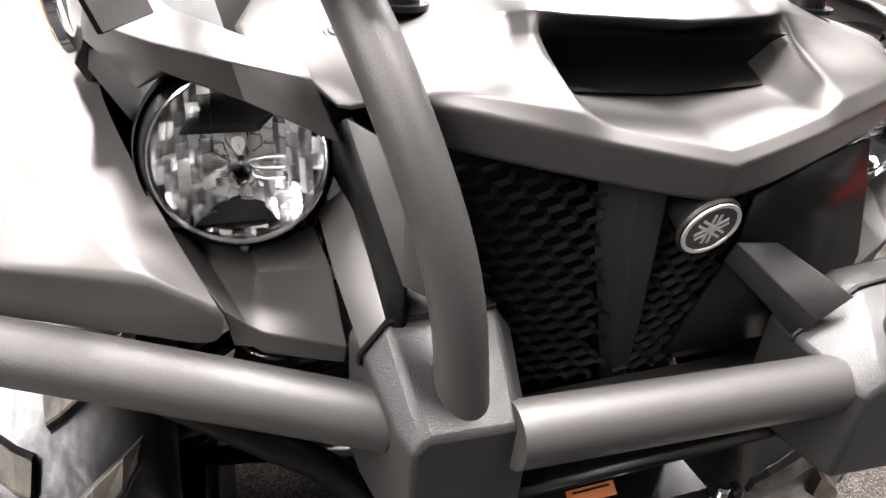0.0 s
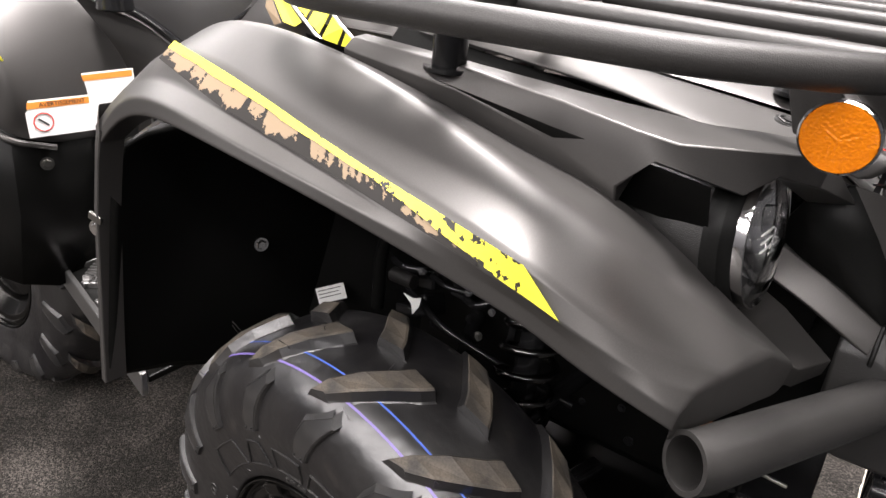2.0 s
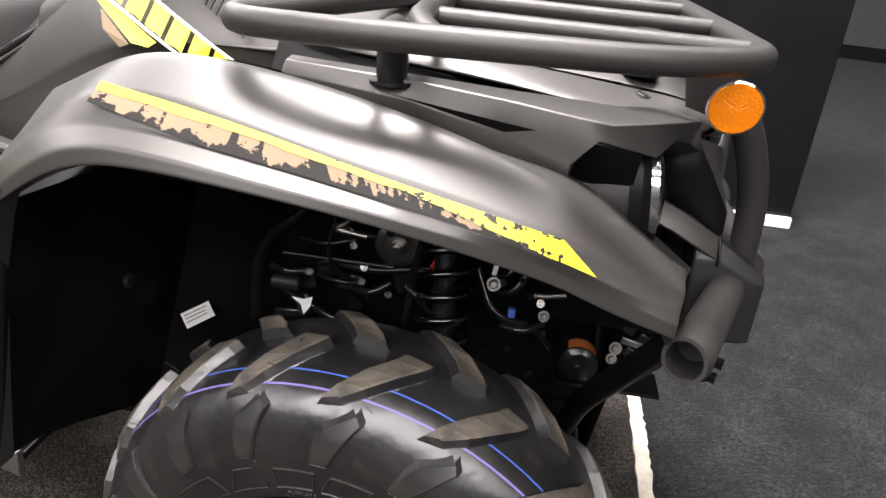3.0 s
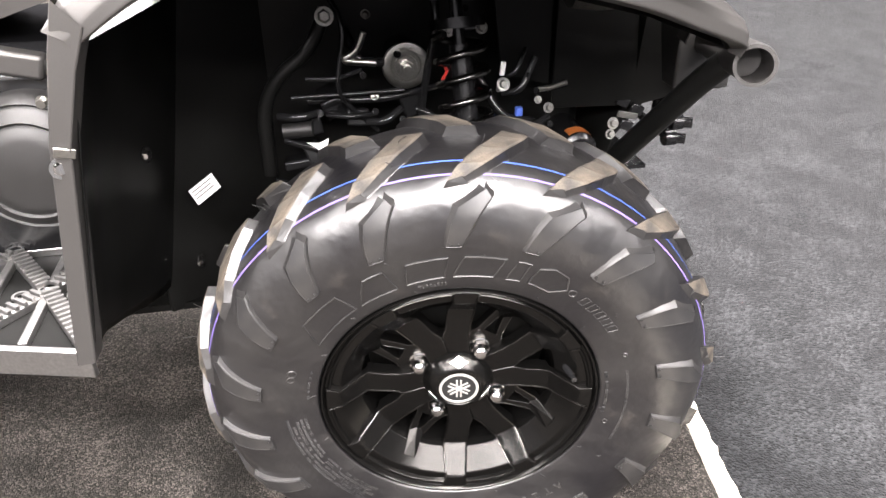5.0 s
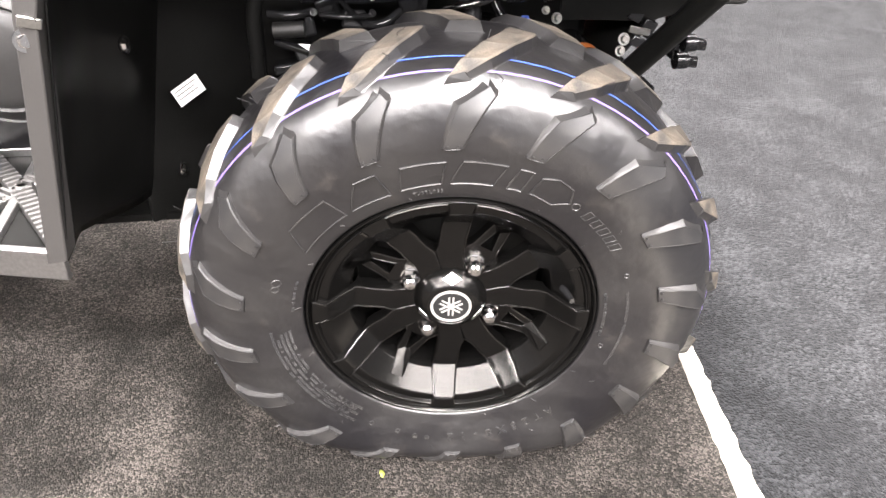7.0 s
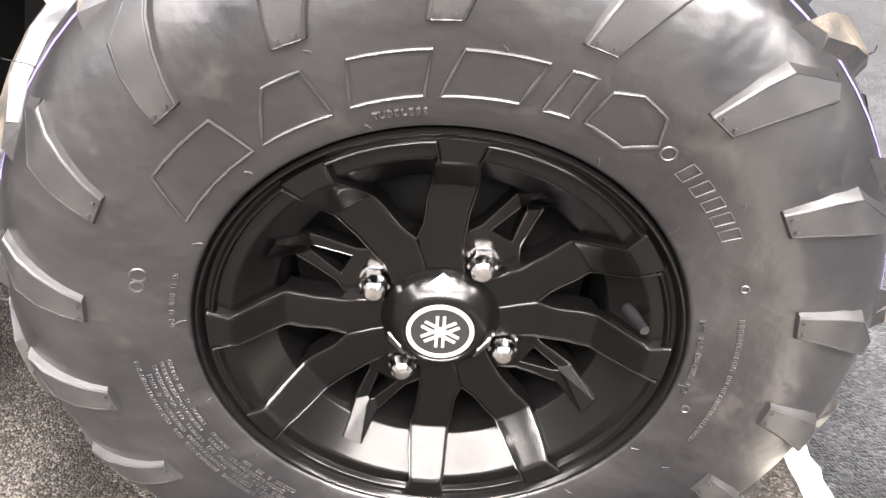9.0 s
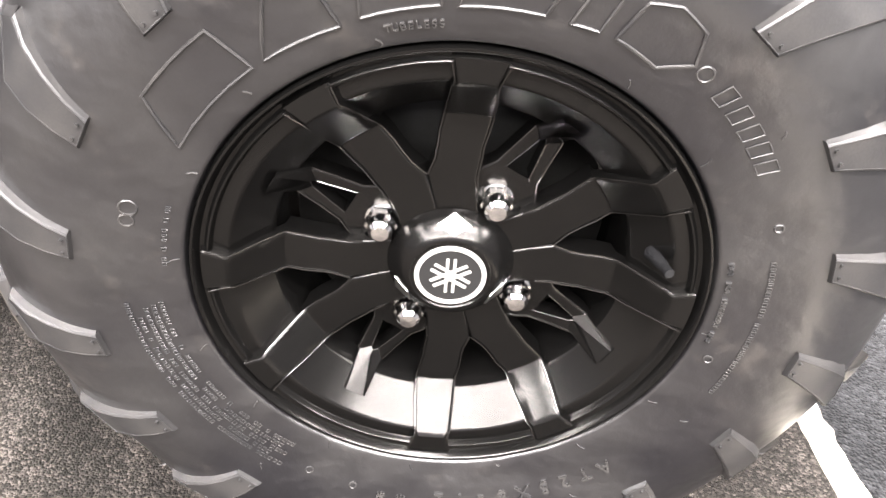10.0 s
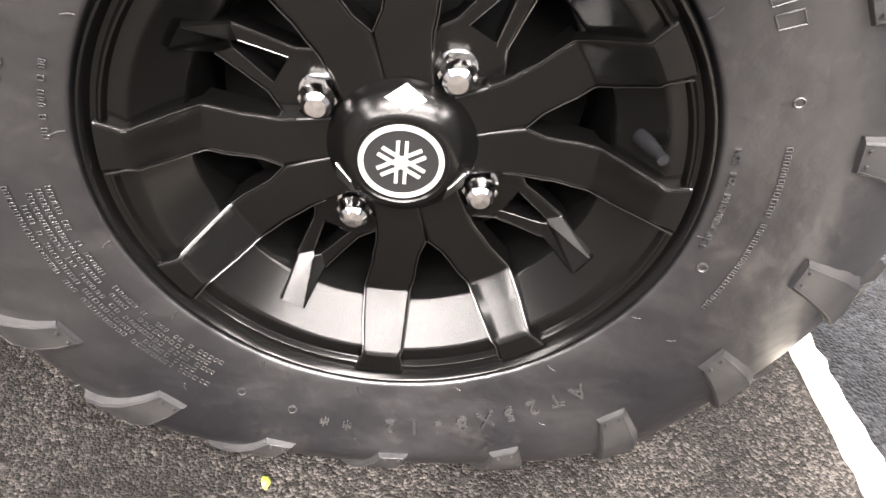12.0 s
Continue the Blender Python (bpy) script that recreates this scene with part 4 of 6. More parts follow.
part("clamp_plate", box(0.020, 0.004, 0.010), M_ZINC, bike, "small zinc clamp plate", m=pose(-0.392, -0.528, 0.688, 0, 14, 10), bevel=0.001)


def sticker(parent, m, w, h, bars=3):
    part("sticker", box(w, 0.0006, h), M_WHITE, parent, "small white printed sticker", m=m, smooth=False)
    bms = [box(w * f, 0.0004, h * 0.045, ((f - 0.85) * w * 0.5, -0.0006, h * (0.3 - 0.22 * k))) for k, f in enumerate((0.8, 0.7, 0.75)[:bars])]
    part("sticker_print", join(*bms), M_INK, parent, m=m, smooth=False)


bl, tr = Vector((-0.349, -0.195, 0.466)), Vector((-0.314, -0.160, 0.493))
face = Vector((0.55, -0.75, 0.30)).normalized()
m_sticker = Matrix.Translation((bl + tr) / 2 + face * 0.01) @ face.to_track_quat("-Y", "Z").to_matrix().to_4x4() @ pose(0, 0, 0, 0, -18, 0)
sticker(bike, m_sticker, 0.046, 0.026)

# brow, headlight, hood -----------------------------------------------------
BROW = [
    [(-0.110, -0.385, 0.938), (-0.110, -0.405, 0.936), (-0.110, -0.418, 0.926), (-0.110, -0.415, 0.90)],
    [(0.02, -0.375, 0.931), (0.02, -0.398, 0.929), (0.02, -0.410, 0.910), (0.02, -0.405, 0.88)],
    [(0.12, -0.370, 0.926), (0.12, -0.398, 0.920), (0.12, -0.404, 0.885), (0.12, -0.400, 0.85)],
    [(0.195, -0.368, 0.924), (0.195, -0.411, 0.914), (0.190, -0.424, 0.869), (0.190, -0.415, 0.85)],
    [(0.235, -0.352, 0.919), (0.228, -0.405, 0.910), (0.214, -0.415, 0.894), (0.20, -0.40, 0.89)],
    [(0.268, -0.332, 0.918), (0.262, -0.392, 0.9125), (0.279, -0.381, 0.876), (0.25, -0.37, 0.875)],
    [(0.292, -0.312, 0.915), (0.300, -0.370, 0.9135), (0.298, -0.365, 0.893), (0.26, -0.35, 0.885)],
    [(0.300, -0.300, 0.911), (0.328, -0.326, 0.9080), (0.322, -0.318, 0.880), (0.29, -0.31, 0.876)],
    [(0.305, -0.275, 0.902), (0.322, -0.272, 0.893), (0.349, -0.260, 0.858), (0.31, -0.262, 0.850)],
]


def brow(s):
    part("headlight_brow", grid([flip(r, s) for r in BROW], crease=((1, 0.8), (2, 0.9))), M_BODY, bike, "angular dark grey headlight brow", sub=0, solid=0.004, bevel=0.0015)
    shelf = [
        [(0.378, -0.228, 0.897), (0.362, -0.246, 0.887), (0.347, -0.262, 0.877)],
        [(0.315, -0.226, 0.915), (0.313, -0.250, 0.905), (0.320, -0.274, 0.894)],
        [(0.275, -0.226, 0.917), (0.268, -0.256, 0.910), (0.285, -0.305, 0.903)],
        [(0.235, -0.226, 0.922), (0.215, -0.262, 0.915), (0.240, -0.325, 0.905)],
        [(0.120, -0.226, 0.932), (0.115, -0.248, 0.927), (0.12, -0.270, 0.912)],
        [(-0.02, -0.226, 0.945), (-0.02, -0.245, 0.938), (-0.02, -0.262, 0.922)],
        [(-0.16, -0.226, 0.955), (-0.16, -0.245, 0.948), (-0.16, -0.262, 0.930)],
    ]
    part("bolt_panel", grid([flip(r, s) for r in shelf]), M_BODY, bike, "dark grey body panel with a push bolt", sub=1, solid=0.003)
    pit = [flip([(x, -0.255, z), (x, -0.30, z - 0.05), (x, -0.38, z - 0.05), (x, -0.41, z)], s) for x, z in ((-0.17, 0.93), (0.0, 0.915), (0.12, 0.9), (0.26, 0.885))]
    part("under_rack_pocket", grid(pit), M_LINER, bike)
    c = flip([(0.272, -0.242, 0.911)], s)[0]
    n = Vector((0.25, -s * -0.12, 0.95)).normalized()
    part("push_bolt", join(cylinder(c, c + n * 0.0025, 0.0125, 0.0115, seg=28), tube([c + n * 0.003 + (n.orthogonal().normalized() @ Matrix.Rotation(radians(30 * k), 3, n)) * 0.008 for k in range(12)], 0.0012, seg=6, closed=True),
                           cylinder(c + n * 0.002, c + n * 0.0045, 0.0045, seg=12)), M_CLAD, bike, "round black push bolt")


brow(-1)
brow(1)


def headlight(s):
    n = Vector((0.985, s * -0.07 * -1, 0.13)).normalized()
    c = flip([(0.290, -0.318, 0.826)], s)[0]
    m = Matrix.Translation(c) @ n.to_track_quat("-Y", "Z").to_matrix().to_4x4()
    body = part("headlight", revolve([(0.0, -0.075), (0.045, -0.07), (0.066, -0.035), (0.072, -0.012), (0.0740, -0.026), (0.0735, -0.022), (0.0720, -0.0180), (0.0690, -0.0140), (0.0655, -0.0040), (0.0642, -0.003)], 56), M_LINER, bike, "round clear headlight in a black bezel", m=m)
    rng = random.Random(11)
    bowl = ((0.0089, -0.055), (0.0177, -0.051), (0.0274, -0.044), (0.0340, -0.0375), (0.0400, -0.031), (0.0460, -0.023), (0.0540, -0.012), (0.0611, -0.002))
    facets = bmesh.new()
    cell_w, cell_h = 0.0088, 0.0125
    for i in range(-7, 7):
        for j in range(-5, 5):
            x0, z0 = i * cell_w, j * cell_h + (cell_h / 2 if i % 2 else 0.0)
            mid = math.hypot(x0 + cell_w / 2, z0 + cell_h / 2)
            if mid > 0.0600 or mid < 0.010:
                continue
            d = float(np.interp(mid, [q[0] for q in bowl], [q[1] for q in bowl])) * 0.8 - 0.004
            rx, rz = (x0 + cell_w / 2) / mid, (z0 + cell_h / 2) / mid
            tilt = 0.55 + 0.5 * mid / 0.06
            p, q = rng.uniform(-0.16, 0.16), rng.uniform(-0.16, 0.16)
            net = []
            for ix in range(4):
                net.append([])
                for iz in range(4):
                    ox, oz = (ix / 3 - 0.5) * cell_w, (iz / 3 - 0.5) * cell_h
                    bend = 26.0 * ox * ox + 9.0 * oz * oz
                    net[-1].append((x0 + cell_w * ix / 3, -(d + tilt * (rx * ox + rz * oz) * 0.95 + p * ox + q * oz + bend), z0 + cell_h * iz / 3))
            facets = join(facets, grid(net))
    part("reflector_bowl", revolve([(r + 0.002, d - 0.005) for r, d in bowl], 32), M_LAMPCHROME, body)
    part("lamp_housing", revolve([(0.0728, -0.020), (0.0722, -0.045), (0.0690, -0.085), (0.060, -0.120), (0.0, -0.125)], 40), M_CLAD, body, "grey lamp housing")
    part("lamp_reflector", facets, M_LAMPCHROME, body, "faceted chrome reflector bowl")
    part("bulb", join(cylinder((0, 0.055, 0.004), (0, 0.02, 0.004), 0.008), revolve([(0.0, -0.010), (0.008, -0.013), (0.011, -0.022)], 16)), M_SILVERMARK, body)
    for z in (-0.002, 0.006, 0.014):
        part("lens_rib", box(0.034, 0.0012, 0.0012, (0.014, -0.002, z - 0.012)), M_WHITE, body, smooth=False)
    lens = part("lens", revolve([(0.0, 0.016), (0.02, 0.0150), (0.0354, 0.0125), (0.0487, 0.0090), (0.0611, 0.002), (0.0624, -0.006)], 48), M_GLASS, body, "clear domed lens", solid=0.0016)
    lens.visible_shadow = False
    part("lens_rim", revolve([(0.0602, 0.0030), (0.0618, 0.0060), (0.0632, 0.0055), (0.0638, 0.0025), (0.0640, -0.004)], 64), M_CHROME, body)
    part("fixing_screw", revolve([(0.0, 0.007), (0.003, 0.0065), (0.0035, 0.003)], 12), M_ZINC, body, m=pose(0, 0.020, -0.0742))
    return body


headlight(-1)
headlight(1)


def nose_panels(s):
    # lower headlight surround and the brace down to the bumper
    low = [[(0.262, -0.392, 0.800), (0.255, -0.36, 0.760), (0.262, -0.315, 0.748), (0.285, -0.265, 0.765)],
           [(0.300, -0.372, 0.772), (0.300, -0.345, 0.748), (0.305, -0.312, 0.740), (0.320, -0.258, 0.745)],
           [(0.345, -0.340, 0.735), (0.348, -0.325, 0.722), (0.352, -0.314, 0.716), (0.372, -0.258, 0.708)],
           [(0.340, -0.335, 0.700), (0.345, -0.322, 0.700), (0.350, -0.314, 0.696), (0.368, -0.258, 0.690)]]
    lamp_side = [[(0.200, -0.407, 0.850), (0.240, -0.392, 0.842), (0.262, -0.385, 0.846)], [(0.235, -0.400, 0.826), (0.262, -0.388, 0.822), (0.278, -0.386, 0.822)], [(0.280, -0.382, 0.786), (0.284, -0.376, 0.786), (0.288, -0.368, 0.788)], [(0.300, -0.372, 0.770), (0.296, -0.360, 0.768), (0.294, -0.350, 0.766)]]
    part("lamp_side_panel", grid([[Vector(p) + Vector((-0.035, s * -0.030, -0.012)) for p in flip(r, s)] for r in lamp_side]), M_LINER, bike, solid=0.003)
    part("lower_surround", grid([flip(r, s) for r in low]), M_BODY, bike, solid=0.004, bevel=0.001)
    brace = [[(0.285, -0.262, 0.778), (0.292, -0.240, 0.800), (0.292, -0.215, 0.800)], [(0.340, -0.262, 0.755), (0.345, -0.240, 0.778), (0.345, -0.215, 0.778)],
             [(0.398, -0.256, 0.724), (0.404, -0.239, 0.746), (0.404, -0.157, 0.746)]]
    if s < 0:
        part("brace", grid([flip(r, s) for r in brace]), M_BODY, bike, "grey brace leading to the bumper bracket", solid=0.006, bevel=0.0015)
    cheek = [[(0.343, -0.255, 0.873), (0.312, -0.256, 0.856), (0.290, -0.252, 0.812)], [(0.374, -0.244, 0.828), (0.340, -0.245, 0.812), (0.318, -0.241, 0.791)],
             [(0.405, -0.230, 0.777), (0.386, -0.236, 0.768), (0.362, -0.240, 0.771)], [(0.406, -0.228, 0.742), (0.405, -0.234, 0.744), (0.403, -0.239, 0.747)]]
    strip = [[(0.343, -0.255, 0.8735), (0.362, -0.240, 0.868), (0.384, -0.222, 0.857)], [(0.3745, -0.244, 0.8285), (0.388, -0.226, 0.823), (0.396, -0.200, 0.812)], [(0.4055, -0.230, 0.7775), (0.408, -0.214, 0.768), (0.404, -0.190, 0.755)]]
    if s < 0:
        part("cheek", grid([flip(r, s) for r in cheek]), M_LINER, bike, "black panel between headlight and grille", solid=0.004)
        part("nose_side", grid([flip(r, s) for r in strip]), M_BODY, bike, "grey strip beside the grille", solid=0.004, bevel=0.001)
    beam = [[(0.398, -0.116, 0.768), (0.406, -0.062, 0.778), (0.400, -0.060, 0.758)], [(0.424, -0.138, 0.754), (0.428, -0.100, 0.744), (0.418, -0.100, 0.722)], [(0.450, -0.160, 0.740), (0.446, -0.134, 0.716), (0.436, -0.136, 0.684)]]
    if s > 0:
        part("nose_beam", grid([flip(r, s) for r in beam]), M_CLAD, bike, solid=0.004, bevel=0.001)
    inner = [[(0.402, -0.070, 0.816), (0.400, -0.120, 0.838), (0.392, -0.185, 0.853)], [(0.398, -0.074, 0.770), (0.396, -0.140, 0.785), (0.385, -0.215, 0.798)], [(0.392, -0.056, 0.710), (0.395, -0.140, 0.720), (0.380, -0.245, 0.730)], [(0.385, -0.040, 0.655), (0.390, -0.140, 0.660), (0.376, -0.245, 0.640)]]
    if s > 0:
        part("duct_panel", grid([flip(r, s) for r in inner]), M_LINER, bike, "black panel beside the grille", solid=0.004)


nose_panels(-1)
nose_panels(1)

HOOD = {
    0: [(0.4, 0.825), (0.424, 0.827), (0.431, 0.858), (0.424, 0.867), (0.415, 0.869), (0.345, 0.876), (0.3, 0.885), (0.33, 0.926), (0.352, 0.938), (0.335, 0.948), (0.26, 0.958), (0.1, 0.968), (-0.16, 0.99)],
    0.05: [(0.398, 0.835), (0.419, 0.836), (0.425, 0.867), (0.417, 0.875), (0.405, 0.876), (0.335, 0.878), (0.295, 0.887), (0.322, 0.926), (0.342, 0.938), (0.325, 0.947), (0.25, 0.956), (0.1, 0.966), (-0.16, 0.988)],
    0.092: [(0.39, 0.843), (0.41, 0.844), (0.416, 0.874), (0.408, 0.883), (0.397, 0.882), (0.33, 0.884), (0.29, 0.89), (0.318, 0.926), (0.33, 0.938), (0.312, 0.946), (0.24, 0.954), (0.1, 0.964), (-0.16, 0.985)],
    0.114: [(0.385, 0.847), (0.404, 0.848), (0.41, 0.878), (0.402, 0.893), (0.39, 0.898), (0.345, 0.915), (0.33, 0.925), (0.322, 0.934), (0.318, 0.939), (0.3, 0.945), (0.23, 0.952), (0.1, 0.962), (-0.16, 0.982)],
    0.17: [(0.365, 0.857), (0.39, 0.858), (0.396, 0.888), (0.385, 0.899), (0.37, 0.904), (0.34, 0.914), (0.325, 0.92), (0.312, 0.925), (0.305, 0.929), (0.28, 0.936), (0.21, 0.945), (0.1, 0.955), (-0.16, 0.975)],
    0.226: [(0.345, 0.868), (0.368, 0.869), (0.377, 0.898), (0.365, 0.903), (0.35, 0.906), (0.33, 0.911), (0.315, 0.914), (0.305, 0.916), (0.295, 0.917), (0.27, 0.92), (0.2, 0.926), (0.1, 0.934), (-0.16, 0.955)],
}


def hood():
    ys = sorted(HOOD)
    cols = [-y for y in ys[:0:-1]] + ys
    rows = [[(x, y, z) for x, z in HOOD[abs(y)]] for y in cols]
    h = part("hood", grid(rows, crease=((1, 1.0), (2, 0.95), (3, 0.8), (6, 0.8), (7, 1.0), (8, 0.9)), ridge=((5, 1.0), (2, 1.0), (8, 1.0), (3, 0.9), (7, 0.9))), M_BODY, bike, "dark grey hood with a scoop and pointed nose", sub=3, solid=0.004)
    pocket = [[(0.342, y, 0.8805 + 0.06 * abs(y)), (0.330, y, 0.8850 + 0.05 * abs(y)), (0.314, y, 0.896), (0.321, y, 0.914), (0.336, y, 0.925)] for y in (-0.108, -0.06, 0.0, 0.06, 0.108)]
    part("scoop_throat", grid(pocket), M_LINER, h, "black intake opening")
    return h


hood()


def grille():
    """Honeycomb of thin bars in two wings beside a central pillar."""
    bm = bmesh.new()
    top, bot = Vector((0.392, 0, 0.845)), Vector((0.368, 0, 0.628))
    down = (bot - top)
    h = down.length
    dn = down.normalized()
    out = Vector((0, 1, 0)).cross(dn).normalized()
    w, ch = 0.0225, 0.0150

    def place(y, v):
        return top + dn * v + Vector((0.0, y, 0)) + Vector((-0.10 * abs(y), 0, 0))

    def wing(bm, lo, hi):
        rows = int(h / (ch * 0.75))
        for r in range(rows):
            v = r * ch * 0.78 + 0.004
            off = (r % 2) * w / 2
            f = v / h
            y = math.floor((lo[0] + (lo[1] - lo[0]) * f) / w) * w + off
            while y < hi[0] + (hi[1] - hi[0]) * f:
                hexa = [(y - w / 2, v - ch * 0.22), (y, v - ch * 0.5), (y + w / 2, v - ch * 0.22), (y + w / 2, v + ch * 0.22)]
                for (a, b), (c, d) in zip(hexa, hexa[1:]):
                    p, q = place(a, b), place(c, d)
                    t = (q - p).normalized().cross(out) * 0.0009
                    vs = [bm.verts.new(x) for x in (p + t, q + t, q - t, p - t, p + t - out * 0.006, q + t - out * 0.006, q - t - out * 0.006, p - t - out * 0.006)]
                    bm.faces.new(vs[0:4])
                    bm.faces.new((vs[0], vs[1], vs[5], vs[4]))
                    bm.faces.new((vs[3], vs[2], vs[6], vs[7]))
                y += w
    wing(bm, (-0.195, -0.125), (-0.068, -0.030))
    other = bmesh.new()
    wing(other, (-0.018, 0.012), (0.110, 0.045))
    g = part("grille", bm, M_GRILLE, bike, "black honeycomb grille", smooth=False)
    part("grille_wing", other, M_GRILLE, g, smooth=False)
    back = [[(0.355, y, 0.86), (0.335, y, 0.60)] for y in (-0.20, 0.0, 0.20)]
    part("radiator_screen", grid(back), M_LINER, g)
    pil = [[(0.384, -0.078, 0.838), (0.404, -0.058, 0.836), (0.406, -0.030, 0.834), (0.386, -0.024, 0.834)], [(0.380, -0.066, 0.775), (0.398, -0.046, 0.775), (0.400, -0.022, 0.775), (0.380, -0.016, 0.775)],
           [(0.370, -0.040, 0.700), (0.385, -0.024, 0.700), (0.387, -0.008, 0.700), (0.370, -0.002, 0.700)], [(0.356, -0.010, 0.608), (0.366, -0.003, 0.606), (0.367, 0.008, 0.606), (0.358, 0.010, 0.606)]]
    part("grille_pillar", grid(pil), M_CLAD, g, bevel=0.002)
    n = Vector((0.96, 0, -0.27)).normalized()
    m = Matrix.Translation(Vector((0.4245, 0, 0.806))) @ n.to_track_quat("-Y", "Z").to_matrix().to_4x4()
    part("badge_mount", revolve([(0.0, -0.001), (0.0255, -0.001), (0.0265, -0.004), (0.020, -0.012), (0.018, -0.045)], 32), M_CLAD, g, m=m)
    badge(g, m, 0.0245, M_SILVERMARK, "front_badge")
    floor_ = [[(0.352, y, 0.604), (0.385, y, 0.640), (0.430, y, 0.652), (0.442, y, 0.640)] for y in (-0.15, 0.0, 0.13)]
    part("lower_valance", grid(floor_), M_CLAD, g, solid=0.004)


grille()

# bumper and rack -----------------------------------------------------------


def bumper():
    b = part("bumper_crossbar", tube([(0.466, -0.165, 0.683), (0.476, 0.140, 0.674)], 0.0245, seg=32), M_TUBE, bike, "black powder-coated bumper crossbar")
    for s in (-1, 1):
        arm = flip([(0.316, -0.530, 0.729), (0.322, -0.522, 0.7275), (0.425, -0.240, 0.679)], s)
        part("bumper_arm", tube(arm, 0.0228, seg=32, hollow=0.0188), M_TUBE, bike, "open-ended black bumper tube")
        if s < 0:
            shape = ((0.372, [(-0.256, 0.612), (-0.258, 0.722), (-0.240, 0.744), (-0.157, 0.746), (-0.140, 0.724), (-0.140, 0.612)]),
                     (0.404, [(-0.254, 0.607), (-0.255, 0.722), (-0.238, 0.745), (-0.157, 0.746), (-0.142, 0.726), (-0.142, 0.607)]),
                     (0.453, [(-0.246, 0.603), (-0.246, 0.694), (-0.234, 0.713), (-0.160, 0.708), (-0.148, 0.690), (-0.148, 0.603)]),
                     (0.472, [(-0.238, 0.602), (-0.240, 0.690), (-0.230, 0.700), (-0.163, 0.696), (-0.152, 0.684), (-0.152, 0.602)]))
            gap = [(0.402, -0.257, 0.715), (0.402, -0.2575, 0.723), (0.402, -0.239, 0.7475), (0.402, -0.157, 0.7485)]
            up = [(0.447, -0.194, 0.690), (0.440, -0.206, 0.800), (0.395, -0.238, 0.905), (0.322, -0.262, 0.975)]
        else:
            shape = ((0.405, [(0.250, 0.600), (0.260, 0.722), (0.245, 0.744), (0.168, 0.738), (0.114, 0.698), (0.114, 0.607)]),
                     (0.439, [(0.255, 0.590), (0.265, 0.722), (0.250, 0.746), (0.167, 0.737), (0.113, 0.697), (0.113, 0.600)]),
                     (0.490, [(0.250, 0.585), (0.264, 0.702), (0.250, 0.724), (0.142, 0.709), (0.120, 0.690), (0.120, 0.597)]),
                     (0.508, [(0.240, 0.585), (0.250, 0.694), (0.240, 0.706), (0.150, 0.697), (0.126, 0.684), (0.126, 0.597)]))
            gap = [(0.437, 0.1115, 0.692), (0.437, 0.1125, 0.699), (0.437, 0.166, 0.739), (0.437, 0.250, 0.748)]
            up = [(0.481, 0.177, 0.690), (0.478, 0.195, 0.800), (0.455, 0.240, 0.885), (0.395, 0.235, 0.962), (0.330, 0.230, 0.984)]
        rows = [[Vector((x, y, z)) for y, z in outline] for x, outline in shape]
        bm = grid(rows, closed_v=True)
        for r in (rows[0], rows[-1]):
            bm.faces.new([bm.verts.new(p) for p in r])
        bmesh.ops.remove_doubles(bm, verts=bm.verts, dist=1e-5)
        part("bumper_bracket", bm, M_CLAD, bike, "textured black plastic bumper bracket", bevel=0.004)
        part("bracket_gap", tube(gap, 0.0022, seg=6), M_LINER, bike)
        part("bull_bar", tube(up, 0.0185, bend=0.07, seg=28), M_TUBE, bike, "bent black bull bar upright")


bumper()


def rack():
    z = 0.986
    half = [(-0.02, 0.0, z), (-0.04, -0.16, z), (-0.11, -0.33, z - 0.004), (-0.16, -0.46, z - 0.008), (-0.06, -0.497, z - 0.004), (0.10, -0.500, z), (0.25, -0.478, z), (0.362, -0.40, z), (0.366, -0.2, z), (0.366, 0.0, z)]
    loop = half + [(x, -y, q) for x, y, q in half[-2:0:-1]]
    pts = []
    n = len(loop)
    for i in range(n):
        p, q, r = Vector(loop[i - 1]), Vector(loop[i]), Vector(loop[(i + 1) % n])
        k = min(0.055, (p - q).length * 0.48, (r - q).length * 0.48)
        s, e = q + (p - q).normalized() * k, q + (r - q).normalized() * k
        for j in range(6):
            t = j / 5
            pts.append(s * (1 - t) ** 2 + q * 2 * t * (1 - t) + e * t * t)
    base = part("rack_loop", tube(pts, 0.0135, seg=20, closed=True), M_TUBE, bike, "black tubular front rack")
    part("rack_cross_tube", tube([(0.055, -0.485, z - 0.004), (0.025, -0.42, z + 0.004), (0.02, -0.3, z + 0.006), (0.02, 0.3, z + 0.006), (0.025, 0.42, z + 0.004), (0.055, 0.485, z - 0.004)], 0.0125, bend=0.05), M_TUBE, base)
    for y in (-0.33, -0.12, 0.12, 0.33):
        bm = tube([(0.025, y, z), (0.360, y, z)], 0.0105, seg=16)
        bm.transform(Matrix.Translation((0, y, 0)) @ Matrix.Diagonal((1, 1.15, 1, 1)) @ Matrix.Translation((0, -y, 0)))
        part("rack_bar", bm, M_TUBE, base)
    for s in (-1, 1):
        for x, y, zl in ((-0.002, -0.392, 0.922), (0.27, -0.20, 0.93)):
            p = flip([(x, y, zl)], s)[0]
            top = Vector((p.x + 0.0, p.y, z - 0.002))
            part("rack_mount", join(cylinder(p, top, 0.0165, seg=20), cylinder(p, p + Vector((0, 0, 0.004)), 0.024, seg=24)), M_BLACKSTEEL, base, "black rack mount post")
        a, b = flip([(0.0, -0.392, z - 0.004), (0.0, -0.49, z - 0.004)], s)
        part("rack_mount_arm", tube([a, b], 0.009, seg=12), M_TUBE, base)


rack()


